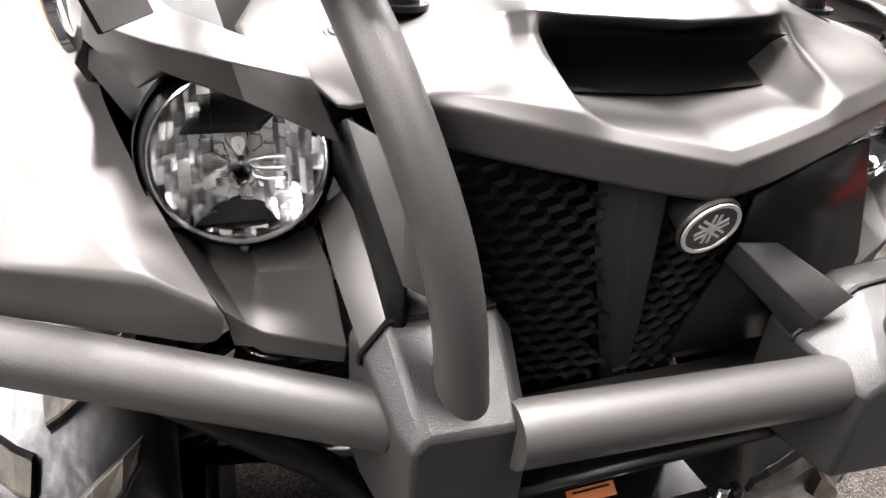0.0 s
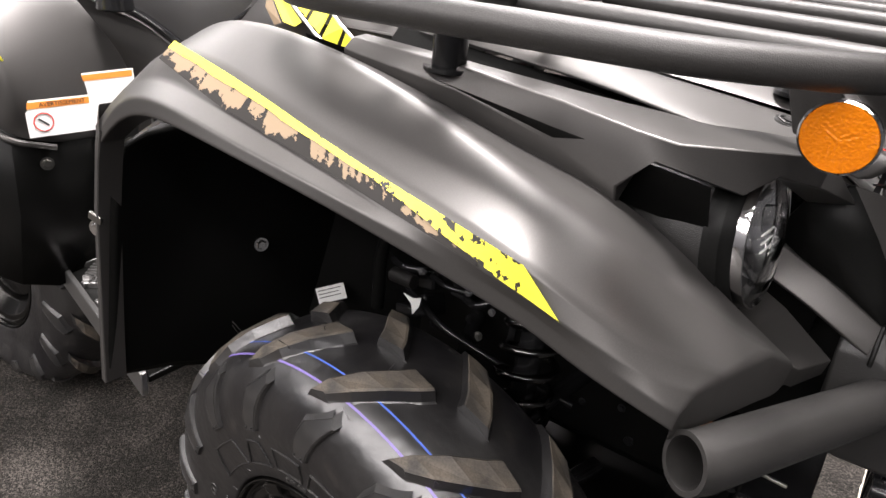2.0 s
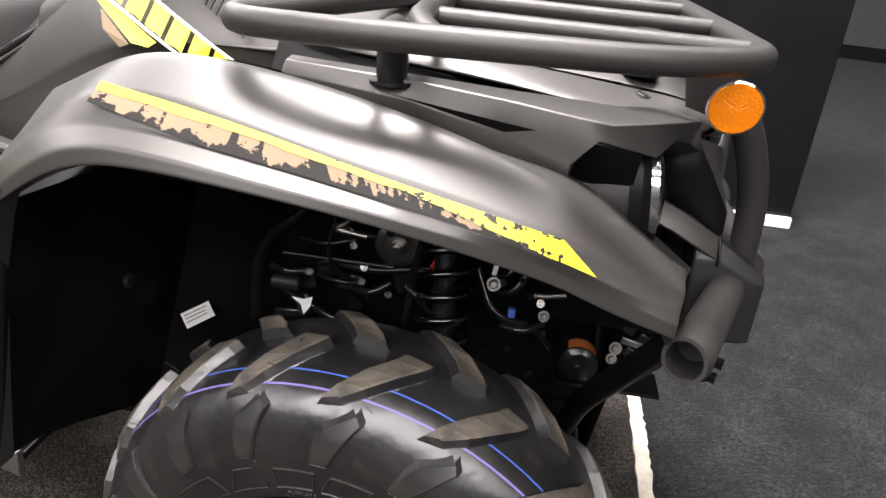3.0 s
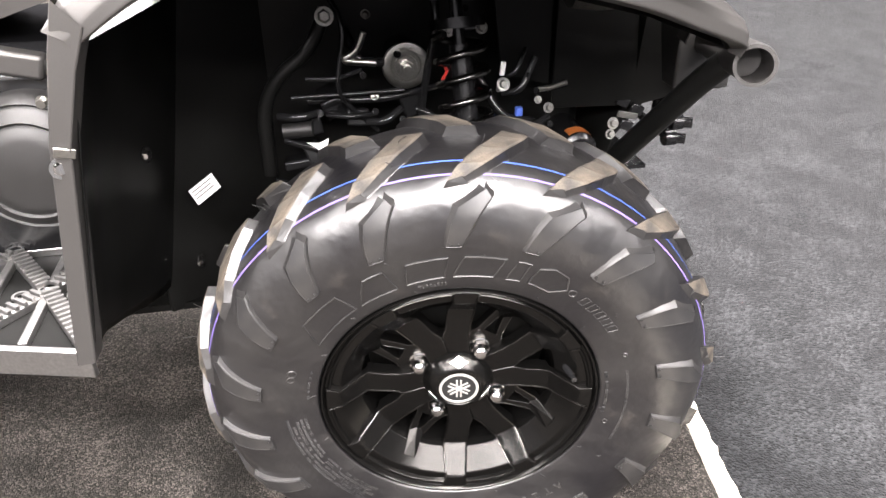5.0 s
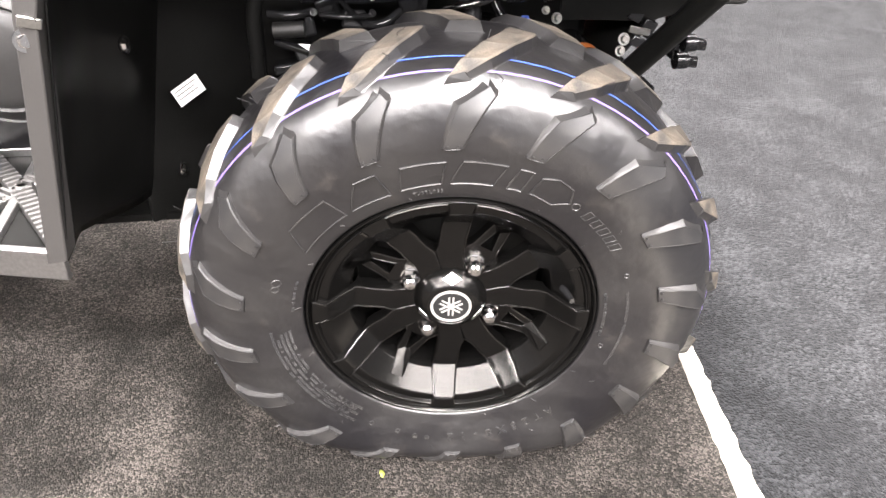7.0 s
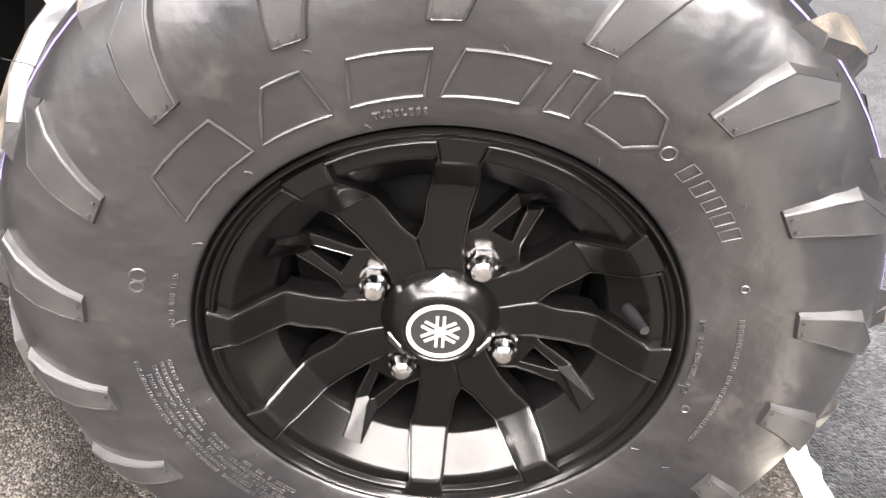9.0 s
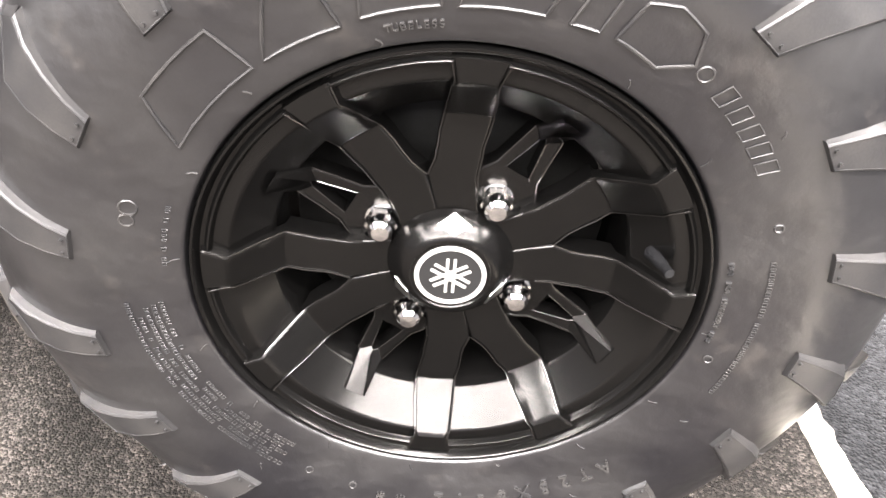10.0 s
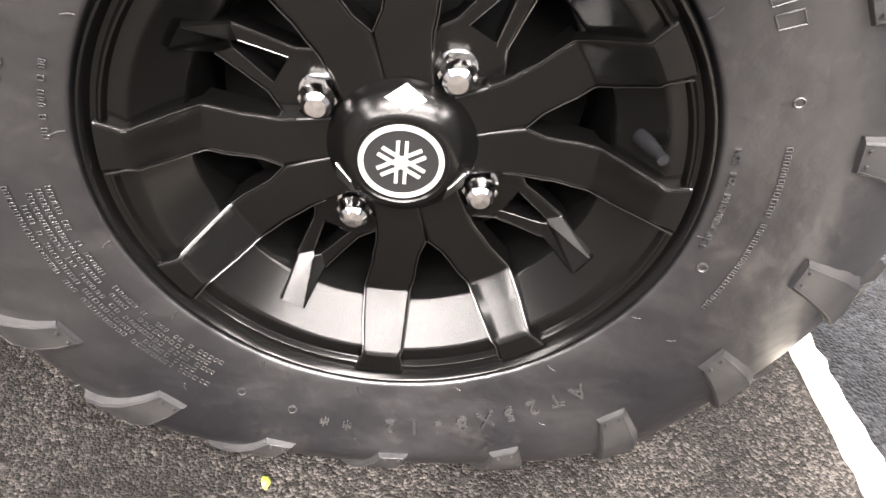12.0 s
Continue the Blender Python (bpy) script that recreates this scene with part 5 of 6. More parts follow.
def side_reflector(s):
    c = flip([(0.334, -0.416, 0.943)], s)[0]
    n = Vector((-0.05, s * 0.97, -0.18)).normalized()
    m = Matrix.Translation(c) @ n.to_track_quat("-Y", "Z").to_matrix().to_4x4()
    r = part("side_reflector", revolve([(0.0, -0.006), (0.023, -0.006), (0.0262, -0.004), (0.0268, 0.001), (0.0252, 0.002)], 40), M_CHROME, bike, "round amber side reflector", m=m)
    rows = []
    for k in range(73):
        a = 5.0 * k
        run = []
        for j in range(15):
            q = 0.0245 * j / 14
            turn = radians(60 * (int(a // 60) % 6) + 30)
            along = q * math.cos(radians(a) - turn) if int(a // 60) % 2 else q * math.sin(radians(a) - turn)
            run.append(polar(q, a, 0.0032 - 0.9 * q * q + 0.00033 * math.sin(along * 2 * math.pi / 0.0040) * (j > 0)))
        run.append(polar(0.0252, a, 0.0))
        rows.append(run)
    part("amber_lens", grid(rows), M_AMBER, r, "amber reflector lens")
    plate = flip([(0.318, -0.405, 0.982), (0.285, -0.385, 0.978), (0.298, -0.365, 0.930), (0.330, -0.395, 0.925), (0.340, -0.405, 0.955)], s)
    part("reflector_plate", prism(plate, 0.003, n), M_TUBE, bike, "black reflector bracket", bevel=0.001)


side_reflector(-1)
side_reflector(1)

# chassis, suspension --------------------------------------------------------


def well_bits(rng):
    """Hoses, rods, bolts and clips that show in the right wheel well."""
    for p, r in (((-0.128, -0.215, 0.733), 0.0095), ((0.042, -0.215, 0.706), 0.0065), ((0.089, -0.215, 0.707), 0.0065), ((0.126, -0.205, 0.620), 0.0075), ((0.203, -0.192, 0.574), 0.006), ((0.312, -0.192, 0.540), 0.007), ((0.309, -0.192, 0.522), 0.006)):
        bolt(bike, p, (0.1, -0.95, 0.3), r, name="well_bolt")
    part("shock_pin", tube([(0.046, -0.213, 0.706), (0.086, -0.213, 0.707)], 0.005, seg=10), M_BLACKSTEEL, bike)
    part("brake_rod", tube([(-0.184, -0.195, 0.617), (-0.02, -0.195, 0.618)], 0.0038, seg=10), M_BLACKSTEEL, bike, "thin black rod")
    part("frame_tube", tube([(-0.125, -0.18, 0.735), (-0.150, -0.185, 0.680), (-0.200, -0.19, 0.648), (-0.226, -0.19, 0.600), (-0.226, -0.19, 0.500)], 0.010, bend=0.05), M_LINER, bike, "bent black frame tube")
    part("lever", tube([(-0.076, -0.20, 0.706), (-0.087, -0.20, 0.679), (-0.109, -0.20, 0.668), (-0.060, -0.20, 0.662)], 0.0055, bend=0.012, seg=10), M_ZINC, bike, "bent zinc-plated lever")
    part("white_clip", box(0.007, 0.006, 0.020), M_WHITE, bike, "small white plastic clip", m=pose(0.126, -0.20, 0.642, 0, 8, 0), bevel=0.001)
    part("blue_plug", box(0.011, 0.010, 0.014), M_BLUELINE, bike, "small blue plug", m=pose(0.157, -0.188, 0.570), bevel=0.002)
    part("steel_rod", tube([(0.185, -0.192, 0.604), (0.205, -0.192, 0.606), (0.230, -0.192, 0.612)], 0.004, seg=8), M_ZINC, bike)
    torn = prism([(-0.168, -0.205, 0.552), (-0.150, -0.205, 0.550), (-0.136, -0.205, 0.556), (-0.139, -0.205, 0.540), (-0.149, -0.205, 0.524), (-0.153, -0.205, 0.541)], 0.001, (0, -1, 0))
    part("torn_tag", torn, M_WHITE, bike, "torn white paper tag", smooth=False)
    part("cable_boot", tube([(-0.200, -0.19, 0.566), (-0.158, -0.195, 0.569)], 0.011, seg=14), M_CLAD, bike, "ribbed rubber cable boot")
    part("cloth_tape", box(0.034, 0.004, 0.010), M_ZINC, bike, m=pose(0.334, -0.195, 0.553, 0, 12, 0), bevel=0.001)
    part("pull_tab", box(0.030, 0.004, 0.004), M_ZINC, bike, m=pose(0.358, -0.195, 0.512, 0, 4, 0), bevel=0.001)
    for x, z, tilt, ln in ((-0.175, 0.588, 3, 0.06), (-0.10, 0.585, -4, 0.07), (-0.05, 0.570, 30, 0.05), (0.02, 0.585, -60, 0.04), (0.155, 0.600, 70, 0.05), (0.175, 0.545, 20, 0.06), (0.145, 0.625, 85, 0.04), (-0.12, 0.64, 10, 0.08)):
        part("pipe", tube([(x - ln / 2, -0.185, z), (x, -0.20, z + ln * 0.02 * tilt / 10), (x + ln / 2, -0.185, z + ln * math.tan(radians(min(tilt, 60))) * 0.6)], rng.choice((0.004, 0.006)), bend=0.015, seg=10), M_BLACKSTEEL, bike)
        bolt(bike, (x + ln / 2, -0.197, z + 0.004), (0.3, -0.9, 0.4), 0.0038, M_BLACKSTEEL, "pipe_clip")
    for x, z in ((0.335, 0.535), (0.350, 0.56), (0.325, 0.575)):
        part("bracket_tab", box(0.022, 0.010, 0.016), M_BLACKSTEEL, bike, m=pose(x, -0.19, z, 0, 25, 0), bevel=0.002)


def chassis():
    part("inner_well_panel", box(0.26, 0.012, 0.66), M_LINER, bike, m=pose(-0.300, -0.120, 0.60, 0, 0, 30), bevel=0.003)
    part("frame_core", box(0.56, 0.16, 0.50, (0.02, 0, 0.60)), M_LINER, bike, bevel=0.02)
    part("engine_block", box(0.42, 0.34, 0.36, (-0.62, 0, 0.52)), M_BLACKSTEEL, bike, "black engine block", bevel=0.04)
    part("skid_plate", box(1.3, 0.36, 0.012, (-0.35, 0, 0.275)), M_LINER, bike)
    for s in (-1, 1):
        for z, zo, x in ((0.34, 0.27, 0.13), (0.34, 0.27, -0.13), (0.50, 0.40, 0.10), (0.50, 0.40, -0.10)):
            part("wishbone", tube(flip([(x, -0.10, z), (0.0 if abs(x) < 0.2 else x, -0.40, zo)], s), 0.013), M_BLACKSTEEL, bike)
        part("drive_shaft", tube(flip([(0, -0.1, 0.36), (0, -0.42, 0.316)], s), 0.022), M_BLACKSTEEL, bike)
        part("strut", tube(flip([(0.350, -0.430, 0.709), (0.332, -0.40, 0.672), (0.272, -0.235, 0.47), (0.25, -0.16, 0.33)], s), 0.0165, bend=0.05), M_LINER, bike, "black diagonal bumper stay")
        part("splash_plate_front", prism(flip([(0.215, -0.172, 0.735), (0.365, -0.172, 0.735), (0.41, -0.235, 0.70), (0.43, -0.245, 0.61), (0.36, -0.172, 0.56), (0.215, -0.172, 0.565)], s), 0.004, (0, 1, 0)), M_LINER, bike, bevel=0.001)
        part("splash_plate_rear", prism(flip([(0.115, -0.16, 0.78), (0.212, -0.16, 0.76), (0.212, -0.16, 0.60), (0.135, -0.16, 0.62)], s), 0.004, (0, 1, 0)), M_LINER, bike, bevel=0.001)
        a, b = [Vector(p) for p in flip([(0.053, -0.205, 0.745), (0.074, -0.290, 0.415)], s)]
        ax = (b - a).normalized()
        damper = part("shock_absorber", join(cylinder(a, b, 0.0095), cylinder(a + ax * 0.06, a + ax * 0.25, 0.0165), cylinder(a + ax * 0.024, a + ax * 0.038, 0.039), cylinder(a + ax * 0.276, a + ax * 0.288, 0.039)), M_BLACKSTEEL, bike, "black shock absorber")
        side = ax.orthogonal().normalized()
        other = ax.cross(side)
        turns, coil = 7.0, []
        for k in range(int(turns * 16) + 1):
            t = k / (turns * 16)
            g = 2 * math.pi * k / 16
            coil.append(a + ax * (0.044 + 0.226 * t) + (side * math.cos(g) + other * math.sin(g)) * 0.0350)
        part("coil_spring", tube(coil, 0.0056, seg=10), M_EDGE, damper, "black steel coil spring")
    # bits in the right wheel well
    c = Vector((-0.016, -0.186, 0.652))
    stub = [revolve([(0.0, 0.004), (0.021, 0.0042), (0.0225, 0.006), (0.029, 0.0064), (0.0335, 0.0050), (0.0345, 0.003), (0.0345, 0.0)], 32), revolve([(0.0, 0.009), (0.0155, 0.009), (0.0165, 0.0042)], 24)]
    for b_ in stub:
        b_.transform(Matrix.Translation(c))
    stub += [cylinder(c + Vector((0, -0.009, 0)), c + Vector((0, -0.018, 0)), 0.0105, seg=6), cylinder(c + Vector((0, -0.018, 0)), c + Vector((0, -0.026, 0)), 0.0058, seg=14)]
    stub += [cylinder(c + polar(0.026, q, 0.006), c + polar(0.026, q, 0.0085), 0.0024, seg=8) for q in (75, 105)]
    part("stub_washer", join(*stub), M_ZINC, bike, "zinc-plated washer and bolt")
    part("stub_housing", cylinder(c + Vector((0, 0.08, 0)), c, 0.024, seg=24), M_BLACKSTEEL, bike)
    rng = random.Random(21)
    hoses = [[(-0.14, -0.15, 0.78), (-0.10, -0.19, 0.72), (-0.12, -0.20, 0.62), (-0.06, -0.17, 0.55)], [(-0.16, -0.16, 0.60), (-0.05, -0.19, 0.605), (0.06, -0.16, 0.615)], [(-0.10, -0.16, 0.70), (-0.085, -0.20, 0.665), (-0.05, -0.19, 0.66)],
             [(0.02, -0.17, 0.78), (0.03, -0.20, 0.72), (0.01, -0.19, 0.62), (0.0, -0.18, 0.52)], [(0.10, -0.16, 0.62), (0.13, -0.19, 0.56), (0.19, -0.18, 0.55), (0.22, -0.15, 0.5)], [(-0.2, -0.16, 0.54), (-0.1, -0.2, 0.52), (0.02, -0.2, 0.50), (0.1, -0.17, 0.47)],
             [(-0.22, -0.17, 0.48), (-0.12, -0.21, 0.46), (0.0, -0.2, 0.45)]]
    for h in hoses:
        part("hose", tube(h, rng.choice((0.004, 0.006, 0.0075)), bend=0.03, seg=10), M_BLACKSTEEL, bike)
    for k in range(15):
        p = Vector((rng.uniform(-0.20, 0.20), rng.uniform(-0.20, -0.14), rng.uniform(0.46, 0.74)))
        if 0.1 < p.x < 0.22 and p.z > 0.6:
            continue
        bolt(bike, p, (rng.uniform(-0.5, 0.5), -1, rng.uniform(-0.2, 0.6)), rng.uniform(0.0035, 0.0055), M_BLACKSTEEL if k % 3 else M_ZINC, "small_bolt")
    for k in range(9):
        p = Vector((rng.uniform(-0.20, 0.10), -0.15, rng.uniform(0.46, 0.60)))
        part("fitting", box(rng.uniform(0.02, 0.05), rng.uniform(0.03, 0.06), rng.uniform(0.015, 0.04)), M_BLACKSTEEL, bike, m=Matrix.Translation(p) @ pose(0, 0, 0, rng.uniform(-20, 20), rng.uniform(-30, 30), 0), bevel=0.004)
    part("red_wire", tube([(0.035, -0.19, 0.66), (0.042, -0.205, 0.645), (0.036, -0.2, 0.632), (0.045, -0.195, 0.62)], 0.0025, seg=8), M_RED, bike, "red wire end")
    well_bits(rng)
    w = Vector((0.266, -0.175, 0.491))
    winch = part("winch_motor", join(cylinder(w, w + Vector((0, 0.26, 0)), 0.030, seg=36), cylinder(w + Vector((0, -0.006, 0)), w, 0.022, 0.030, seg=36), cylinder(w + Vector((0, -0.014, 0)), w + Vector((0, -0.006, 0)), 0.008, seg=6)), M_BLACKSTEEL, bike, "black electric winch motor", bevel=0.001)
    part("warning_ring", revolve([(0.0303, -0.004), (0.0306, -0.016), (0.0303, -0.028)], 16, 35, 125), M_COPPER, winch, m=Matrix.Translation(w))
    for k in (200, 340):
        part("red_mark", box(0.010, 0.0008, 0.005), M_RED, winch, m=Matrix.Translation(w + Vector((0.019 * math.cos(radians(k)), -0.0025, 0.019 * math.sin(radians(k))))), smooth=False)
    part("nose_underside", grid([[(0.452, y, 0.600), (0.40, y, 0.585), (0.33, y, 0.50), (0.30, y, 0.30)] for y in (-0.15, 0.0, 0.135)]), M_LINER, bike, solid=0.004)
    tag = part("winch_label", box(0.002, 0.046, 0.012), M_COPPER, bike, "orange warning label", m=pose(0.440, -0.060, 0.566, 0, -55, 0), smooth=False)
    part("print_bar", box(0.0008, 0.036, 0.002), M_LINER, tag, m=pose(0.0015, 0, 0.003), smooth=False)
    part("winch_tray", box(0.16, 0.30, 0.006, (0.32, 0, 0.44)), M_BLACKSTEEL, bike)
    f = part("fairlead", join(box(0.012, 0.20, 0.012, (0.452, 0, 0.535)), box(0.012, 0.20, 0.012, (0.452, 0, 0.475)), box(0.012, 0.012, 0.07, (0.452, -0.095, 0.505)), box(0.012, 0.012, 0.07, (0.452, 0.095, 0.505))), M_BLACKSTEEL, bike, "winch cable guide", bevel=0.002)
    for y in (-0.07, -0.035, 0.06):
        part("roller", join(cylinder((0.466, y, 0.470), (0.466, y, 0.545), 0.011), cylinder((0.466, y, 0.545), (0.466, y, 0.556), 0.013, seg=6), cylinder((0.466, y, 0.556), (0.466, y, 0.566), 0.006)), M_CHROME, f, "polished steel roller")
    hook = [(0.485, -0.045, 0.515), (0.495, -0.02, 0.505), (0.50, 0.012, 0.498), (0.50, 0.030, 0.478), (0.498, 0.016, 0.458), (0.495, -0.006, 0.462)]
    part("hook", tube(hook, 0.008, bend=0.012), M_CHROME, f, "polished winch hook")
    for y, z in ((-0.12, 0.505), (-0.105, 0.470), (0.11, 0.49)):
        part("shackle_bolt", join(cylinder((0.46, y, z), (0.485, y - 0.012, z), 0.010, seg=6), cylinder((0.45, y, z), (0.47, y, z), 0.014, seg=20)), M_BLACKSTEEL, f)


chassis()

# body behind the front fenders ----------------------------------------------


def footwell(s):
    """A tapered footboard: toothed aluminium bars over open black slots."""
    z = 0.380

    def edge(x):
        return 0.440 + (x + 0.455) * 0.266

    f = part("footboard", prism([Vector(p) for p in flip([(-0.455, -0.15, z - 0.006), (-0.455, -0.436, z - 0.006), (-0.850, -0.331, z - 0.006), (-0.860, -0.15, z - 0.006)], s)], 0.012, (0, 0, 1)), M_LINER, bike, "aluminium footboard with open black slots", bevel=0.002)

    def bar(name, p, q, w, h, lift, teeth=False):
        (x0, y0), (x1, y1) = [flip([(x, -y, 0)], s)[0][:2] for x, y in (p, q)]
        ln = math.hypot(x1 - x0, y1 - y0)
        m = pose((x0 + x1) / 2, (y0 + y1) / 2, z + lift, 0, 0, math.degrees(math.atan2(y1 - y0, x1 - x0)))
        ob = part(name, box(ln, w, h), M_ALU, f, m=m, bevel=0.002)
        if teeth:
            n = int(ln / 0.012)
            part("grip_teeth", join(*[box(0.005, w, 0.006, (-ln / 2 + 0.012 * (k + 0.5), 0, h / 2 + 0.0025)) for k in range(n)]), M_ALU, ob, smooth=False)
    bar("foot_rail", (-0.458, 0.162), (-0.855, 0.162), 0.018, 0.014, 0.012)
    bar("footboard_edge", (-0.455, 0.444), (-0.850, 0.339), 0.010, 0.040, -0.004)
    for k in range(6):
        x, nx = -0.468 - 0.075 * k, -0.543 - 0.075 * k
        bar("cross_bar", (x, 0.160), (x, edge(x) - 0.004), 0.012, 0.012, 0.011)
        if k == 5:
            continue
        mid, far = (0.16 + edge(x)) / 2, (0.16 + edge(nx)) / 2
        near, out = (x, 0.172), (x, edge(x) - 0.016)
        if k % 2:
            near, out, mid, far = (nx, 0.172), (nx, edge(nx) - 0.016), far, mid
            bar("diagonal_bar", near, (x, far), 0.022, 0.013, 0.0118, True)
            bar("diagonal_bar", out, (x, far), 0.022, 0.013, 0.0118, True)
        else:
            bar("diagonal_bar", near, (nx, far), 0.022, 0.013, 0.0118, True)
            bar("diagonal_bar", out, (nx, far), 0.022, 0.013, 0.0118, True)
        hx, hy = flip([((x + nx) / 2, -(0.18 + edge(nx)) / 2, 0)], s)[0][:2]
        part("drain_ring", revolve([(0.008, 0.0), (0.008, 0.004), (0.012, 0.004), (0.012, 0.0)], 16), M_ALU, f, m=pose(hx, hy, z + 0.008, -90, 0, 0))


footwell(-1)
footwell(1)


def rear_body():
    # side cover, tank cover and seat
    for s in (-1, 1):
        rows = []
        for x, w, zt, zb, zl in ((-0.14, 0.235, 0.955, 0.90, 0.87), (-0.30, 0.250, 0.965, 0.88, 0.85), (-0.40, 0.238, 0.955, 0.84, 0.79), (-0.50, 0.190, 0.905, 0.79, 0.755), (-0.60, 0.150, 0.845, 0.75, 0.72),
                                 (-0.727, 0.128, 0.785, 0.70, 0.655), (-0.735, 0.138, 0.782, 0.70, 0.65), (-0.77, 0.130, 0.79, 0.70, 0.64), (-0.80, 0.142, 0.80, 0.70, 0.64), (-0.86, 0.128, 0.82, 0.70, 0.64), (-1.08, 0.15, 0.86, 0.70, 0.62)):
            rows.append(flip([(x, -w * 0.62, zt + 0.06), (x, -w * 0.90, zt), (x, -w * 1.02, zt - 0.06), (x, -w, (zt + zb) / 2), (x, -w * 0.97, zb), (x, -w * 0.95, zl)], s))
        part("side_cover", grid(rows), M_BODY, bike, "dark grey plastic side cover", sub=2)
        rf = [[(-0.875, -0.468, 0.712), (-0.785, -0.428, 0.668), (-0.772, -0.365, 0.650), (-0.800, -0.27, 0.640), (-0.835, -0.170, 0.635)],
              [(-0.900, -0.472, 0.780), (-0.772, -0.424, 0.745), (-0.780, -0.360, 0.735), (-0.806, -0.27, 0.745), (-0.835, -0.170, 0.752)],
              [(-0.945, -0.480, 0.835), (-0.795, -0.430, 0.812), (-0.815, -0.350, 0.825), (-0.835, -0.28, 0.835), (-0.850, -0.240, 0.840)],
              [(-1.000, -0.495, 0.882), (-0.898, -0.450, 0.896), (-0.890, -0.350, 0.905), (-0.90, -0.30, 0.905), (-0.910, -0.250, 0.895)],
              [(-1.200, -0.575, 0.915), (-1.100, -0.500, 0.945), (-1.100, -0.350, 0.955), (-1.10, -0.30, 0.955), (-1.100, -0.250, 0.950)],
              [(-1.620, -0.575, 0.840), (-1.620, -0.500, 0.870), (-1.620, -0.350, 0.880), (-1.62, -0.30, 0.88), (-1.620, -0.250, 0.880)]]
        r = part("rear_fender", grid([flip(q, s) for q in rf], crease=((1, 0.85), (3, 0.3))), M_BODY, bike, "dark grey rear fender with a yellow stripe", sub=3, solid=0.004)
        part("fender_rim", tube(flip([(-0.945, -0.482, 0.838), (-0.905, -0.474, 0.785), (-0.878, -0.469, 0.714), (-0.786, -0.430, 0.666), (-0.774, -0.365, 0.648)], s), 0.005, bend=0.02, seg=8), M_BODY, r)
        flap = [flip([(-0.84, -0.17, 0.66), (-0.785, -0.36, 0.665), (-0.795, -0.425, 0.675), (-0.885, -0.466, 0.715)], s), flip([(-0.85, -0.17, 0.52), (-0.80, -0.36, 0.52), (-0.81, -0.42, 0.53), (-0.885, -0.468, 0.55)], s),
                flip([(-0.86, -0.17, 0.37), (-0.83, -0.36, 0.37), (-0.84, -0.42, 0.39), (-0.89, -0.455, 0.41)], s)]
        part("rear_mud_flap", grid(flap), M_LINER, bike, "black rear mud flap", solid=0.005)
        if s < 0:
            st = [[(-0.772, -0.424, 0.788), (-0.774, -0.425, 0.786)], [(-0.815, -0.438, 0.836), (-0.833, -0.446, 0.822)], [(-0.898, -0.453, 0.898), (-0.930, -0.470, 0.872)], [(-1.02, -0.478, 0.925), (-1.05, -0.505, 0.895)], [(-1.16, -0.51, 0.94), (-1.18, -0.545, 0.91)]]
            part("yellow_stripe", grid([[Vector(p) + Vector((0.002, -0.006, 0.007)) for p in q] for q in st]), M_YELLOWTORN, r, "worn yellow stripe decal", solid=0.001)
            for p in ((-0.80, -0.375, 0.618), (-0.82, -0.21, 0.618), (-0.875, -0.455, 0.69)):
                bolt(r, (p[0] + 0.01, p[1], p[2]), (0.9, -0.3, 0.1), 0.008)
    seat = []
    edge = ((-0.50, 0.05, 0.945, 0.937), (-0.54, 0.108, 0.958, 0.911), (-0.63, 0.114, 0.948, 0.854), (-0.715, 0.118, 0.932, 0.798), (-0.745, 0.119, 0.932, 0.795), (-0.86, 0.122, 0.935, 0.835), (-1.05, 0.17, 0.955, 0.88), (-1.35, 0.20, 0.97, 0.90), (-1.42, 0.19, 0.93, 0.88))
    for x, w, z, low in edge:
        seat.append([(x, -w, low), (x, -w * 1.03, low + (z - low) * 0.6), (x, -w * 0.8, z), (x, 0, z + 0.008), (x, w * 0.8, z), (x, w * 1.03, low + (z - low) * 0.6), (x, w, low)])
    part("seat", grid(seat), M_SEAT, bike, "black vinyl seat", sub=2)
    for s in (-1, 1):
        part("seat_piping", tube(flip([(x, -w - 0.006, low - 0.004) for x, w, z, low in edge[:7]], s), 0.0075, bend=0.03, seg=10), M_BLACKSTEEL, bike, "glossy black seat edge piping")
        part("trim_line", tube(flip([(x, -w - 0.012, low - 0.014) for x, w, z, low in edge[1:7]], s), 0.0030, bend=0.03, seg=8), M_BODY, bike, "raised grey trim line under the seat")
    tank = []
    for x, w, z in ((-0.10, 0.17, 0.985), (-0.2, 0.19, 1.03), (-0.34, 0.18, 1.045), (-0.48, 0.15, 1.00), (-0.58, 0.13, 0.945)):
        tank.append([(x, -w, z - 0.12), (x, -w * 0.98, z - 0.04), (x, -w * 0.6, z), (x, 0, z + 0.01), (x, w * 0.6, z), (x, w * 0.98, z - 0.04), (x, w, z - 0.12)])
    part("tank_cover", grid(tank), M_BODY, bike, "dark grey tank cover", sub=2)
    part("instrument_pod", box(0.10, 0.14, 0.05), M_BLACKSTEEL, bike, "black instrument pod", m=pose(-0.12, 0.0, 1.04, 0, -25, 0), bevel=0.015)
    # yellow block print, silver lines and raised marks on the right side cover

    def on_cover(x, z, lift=0.0):
        return Vector((x, -0.262 - lift + max(0.0, z - 0.905) * 0.45, z))

    def low_line(x):
        return 0.905 + 0.55 * (-0.31 - x)
    out = Vector((0, -0.93, 0.36))
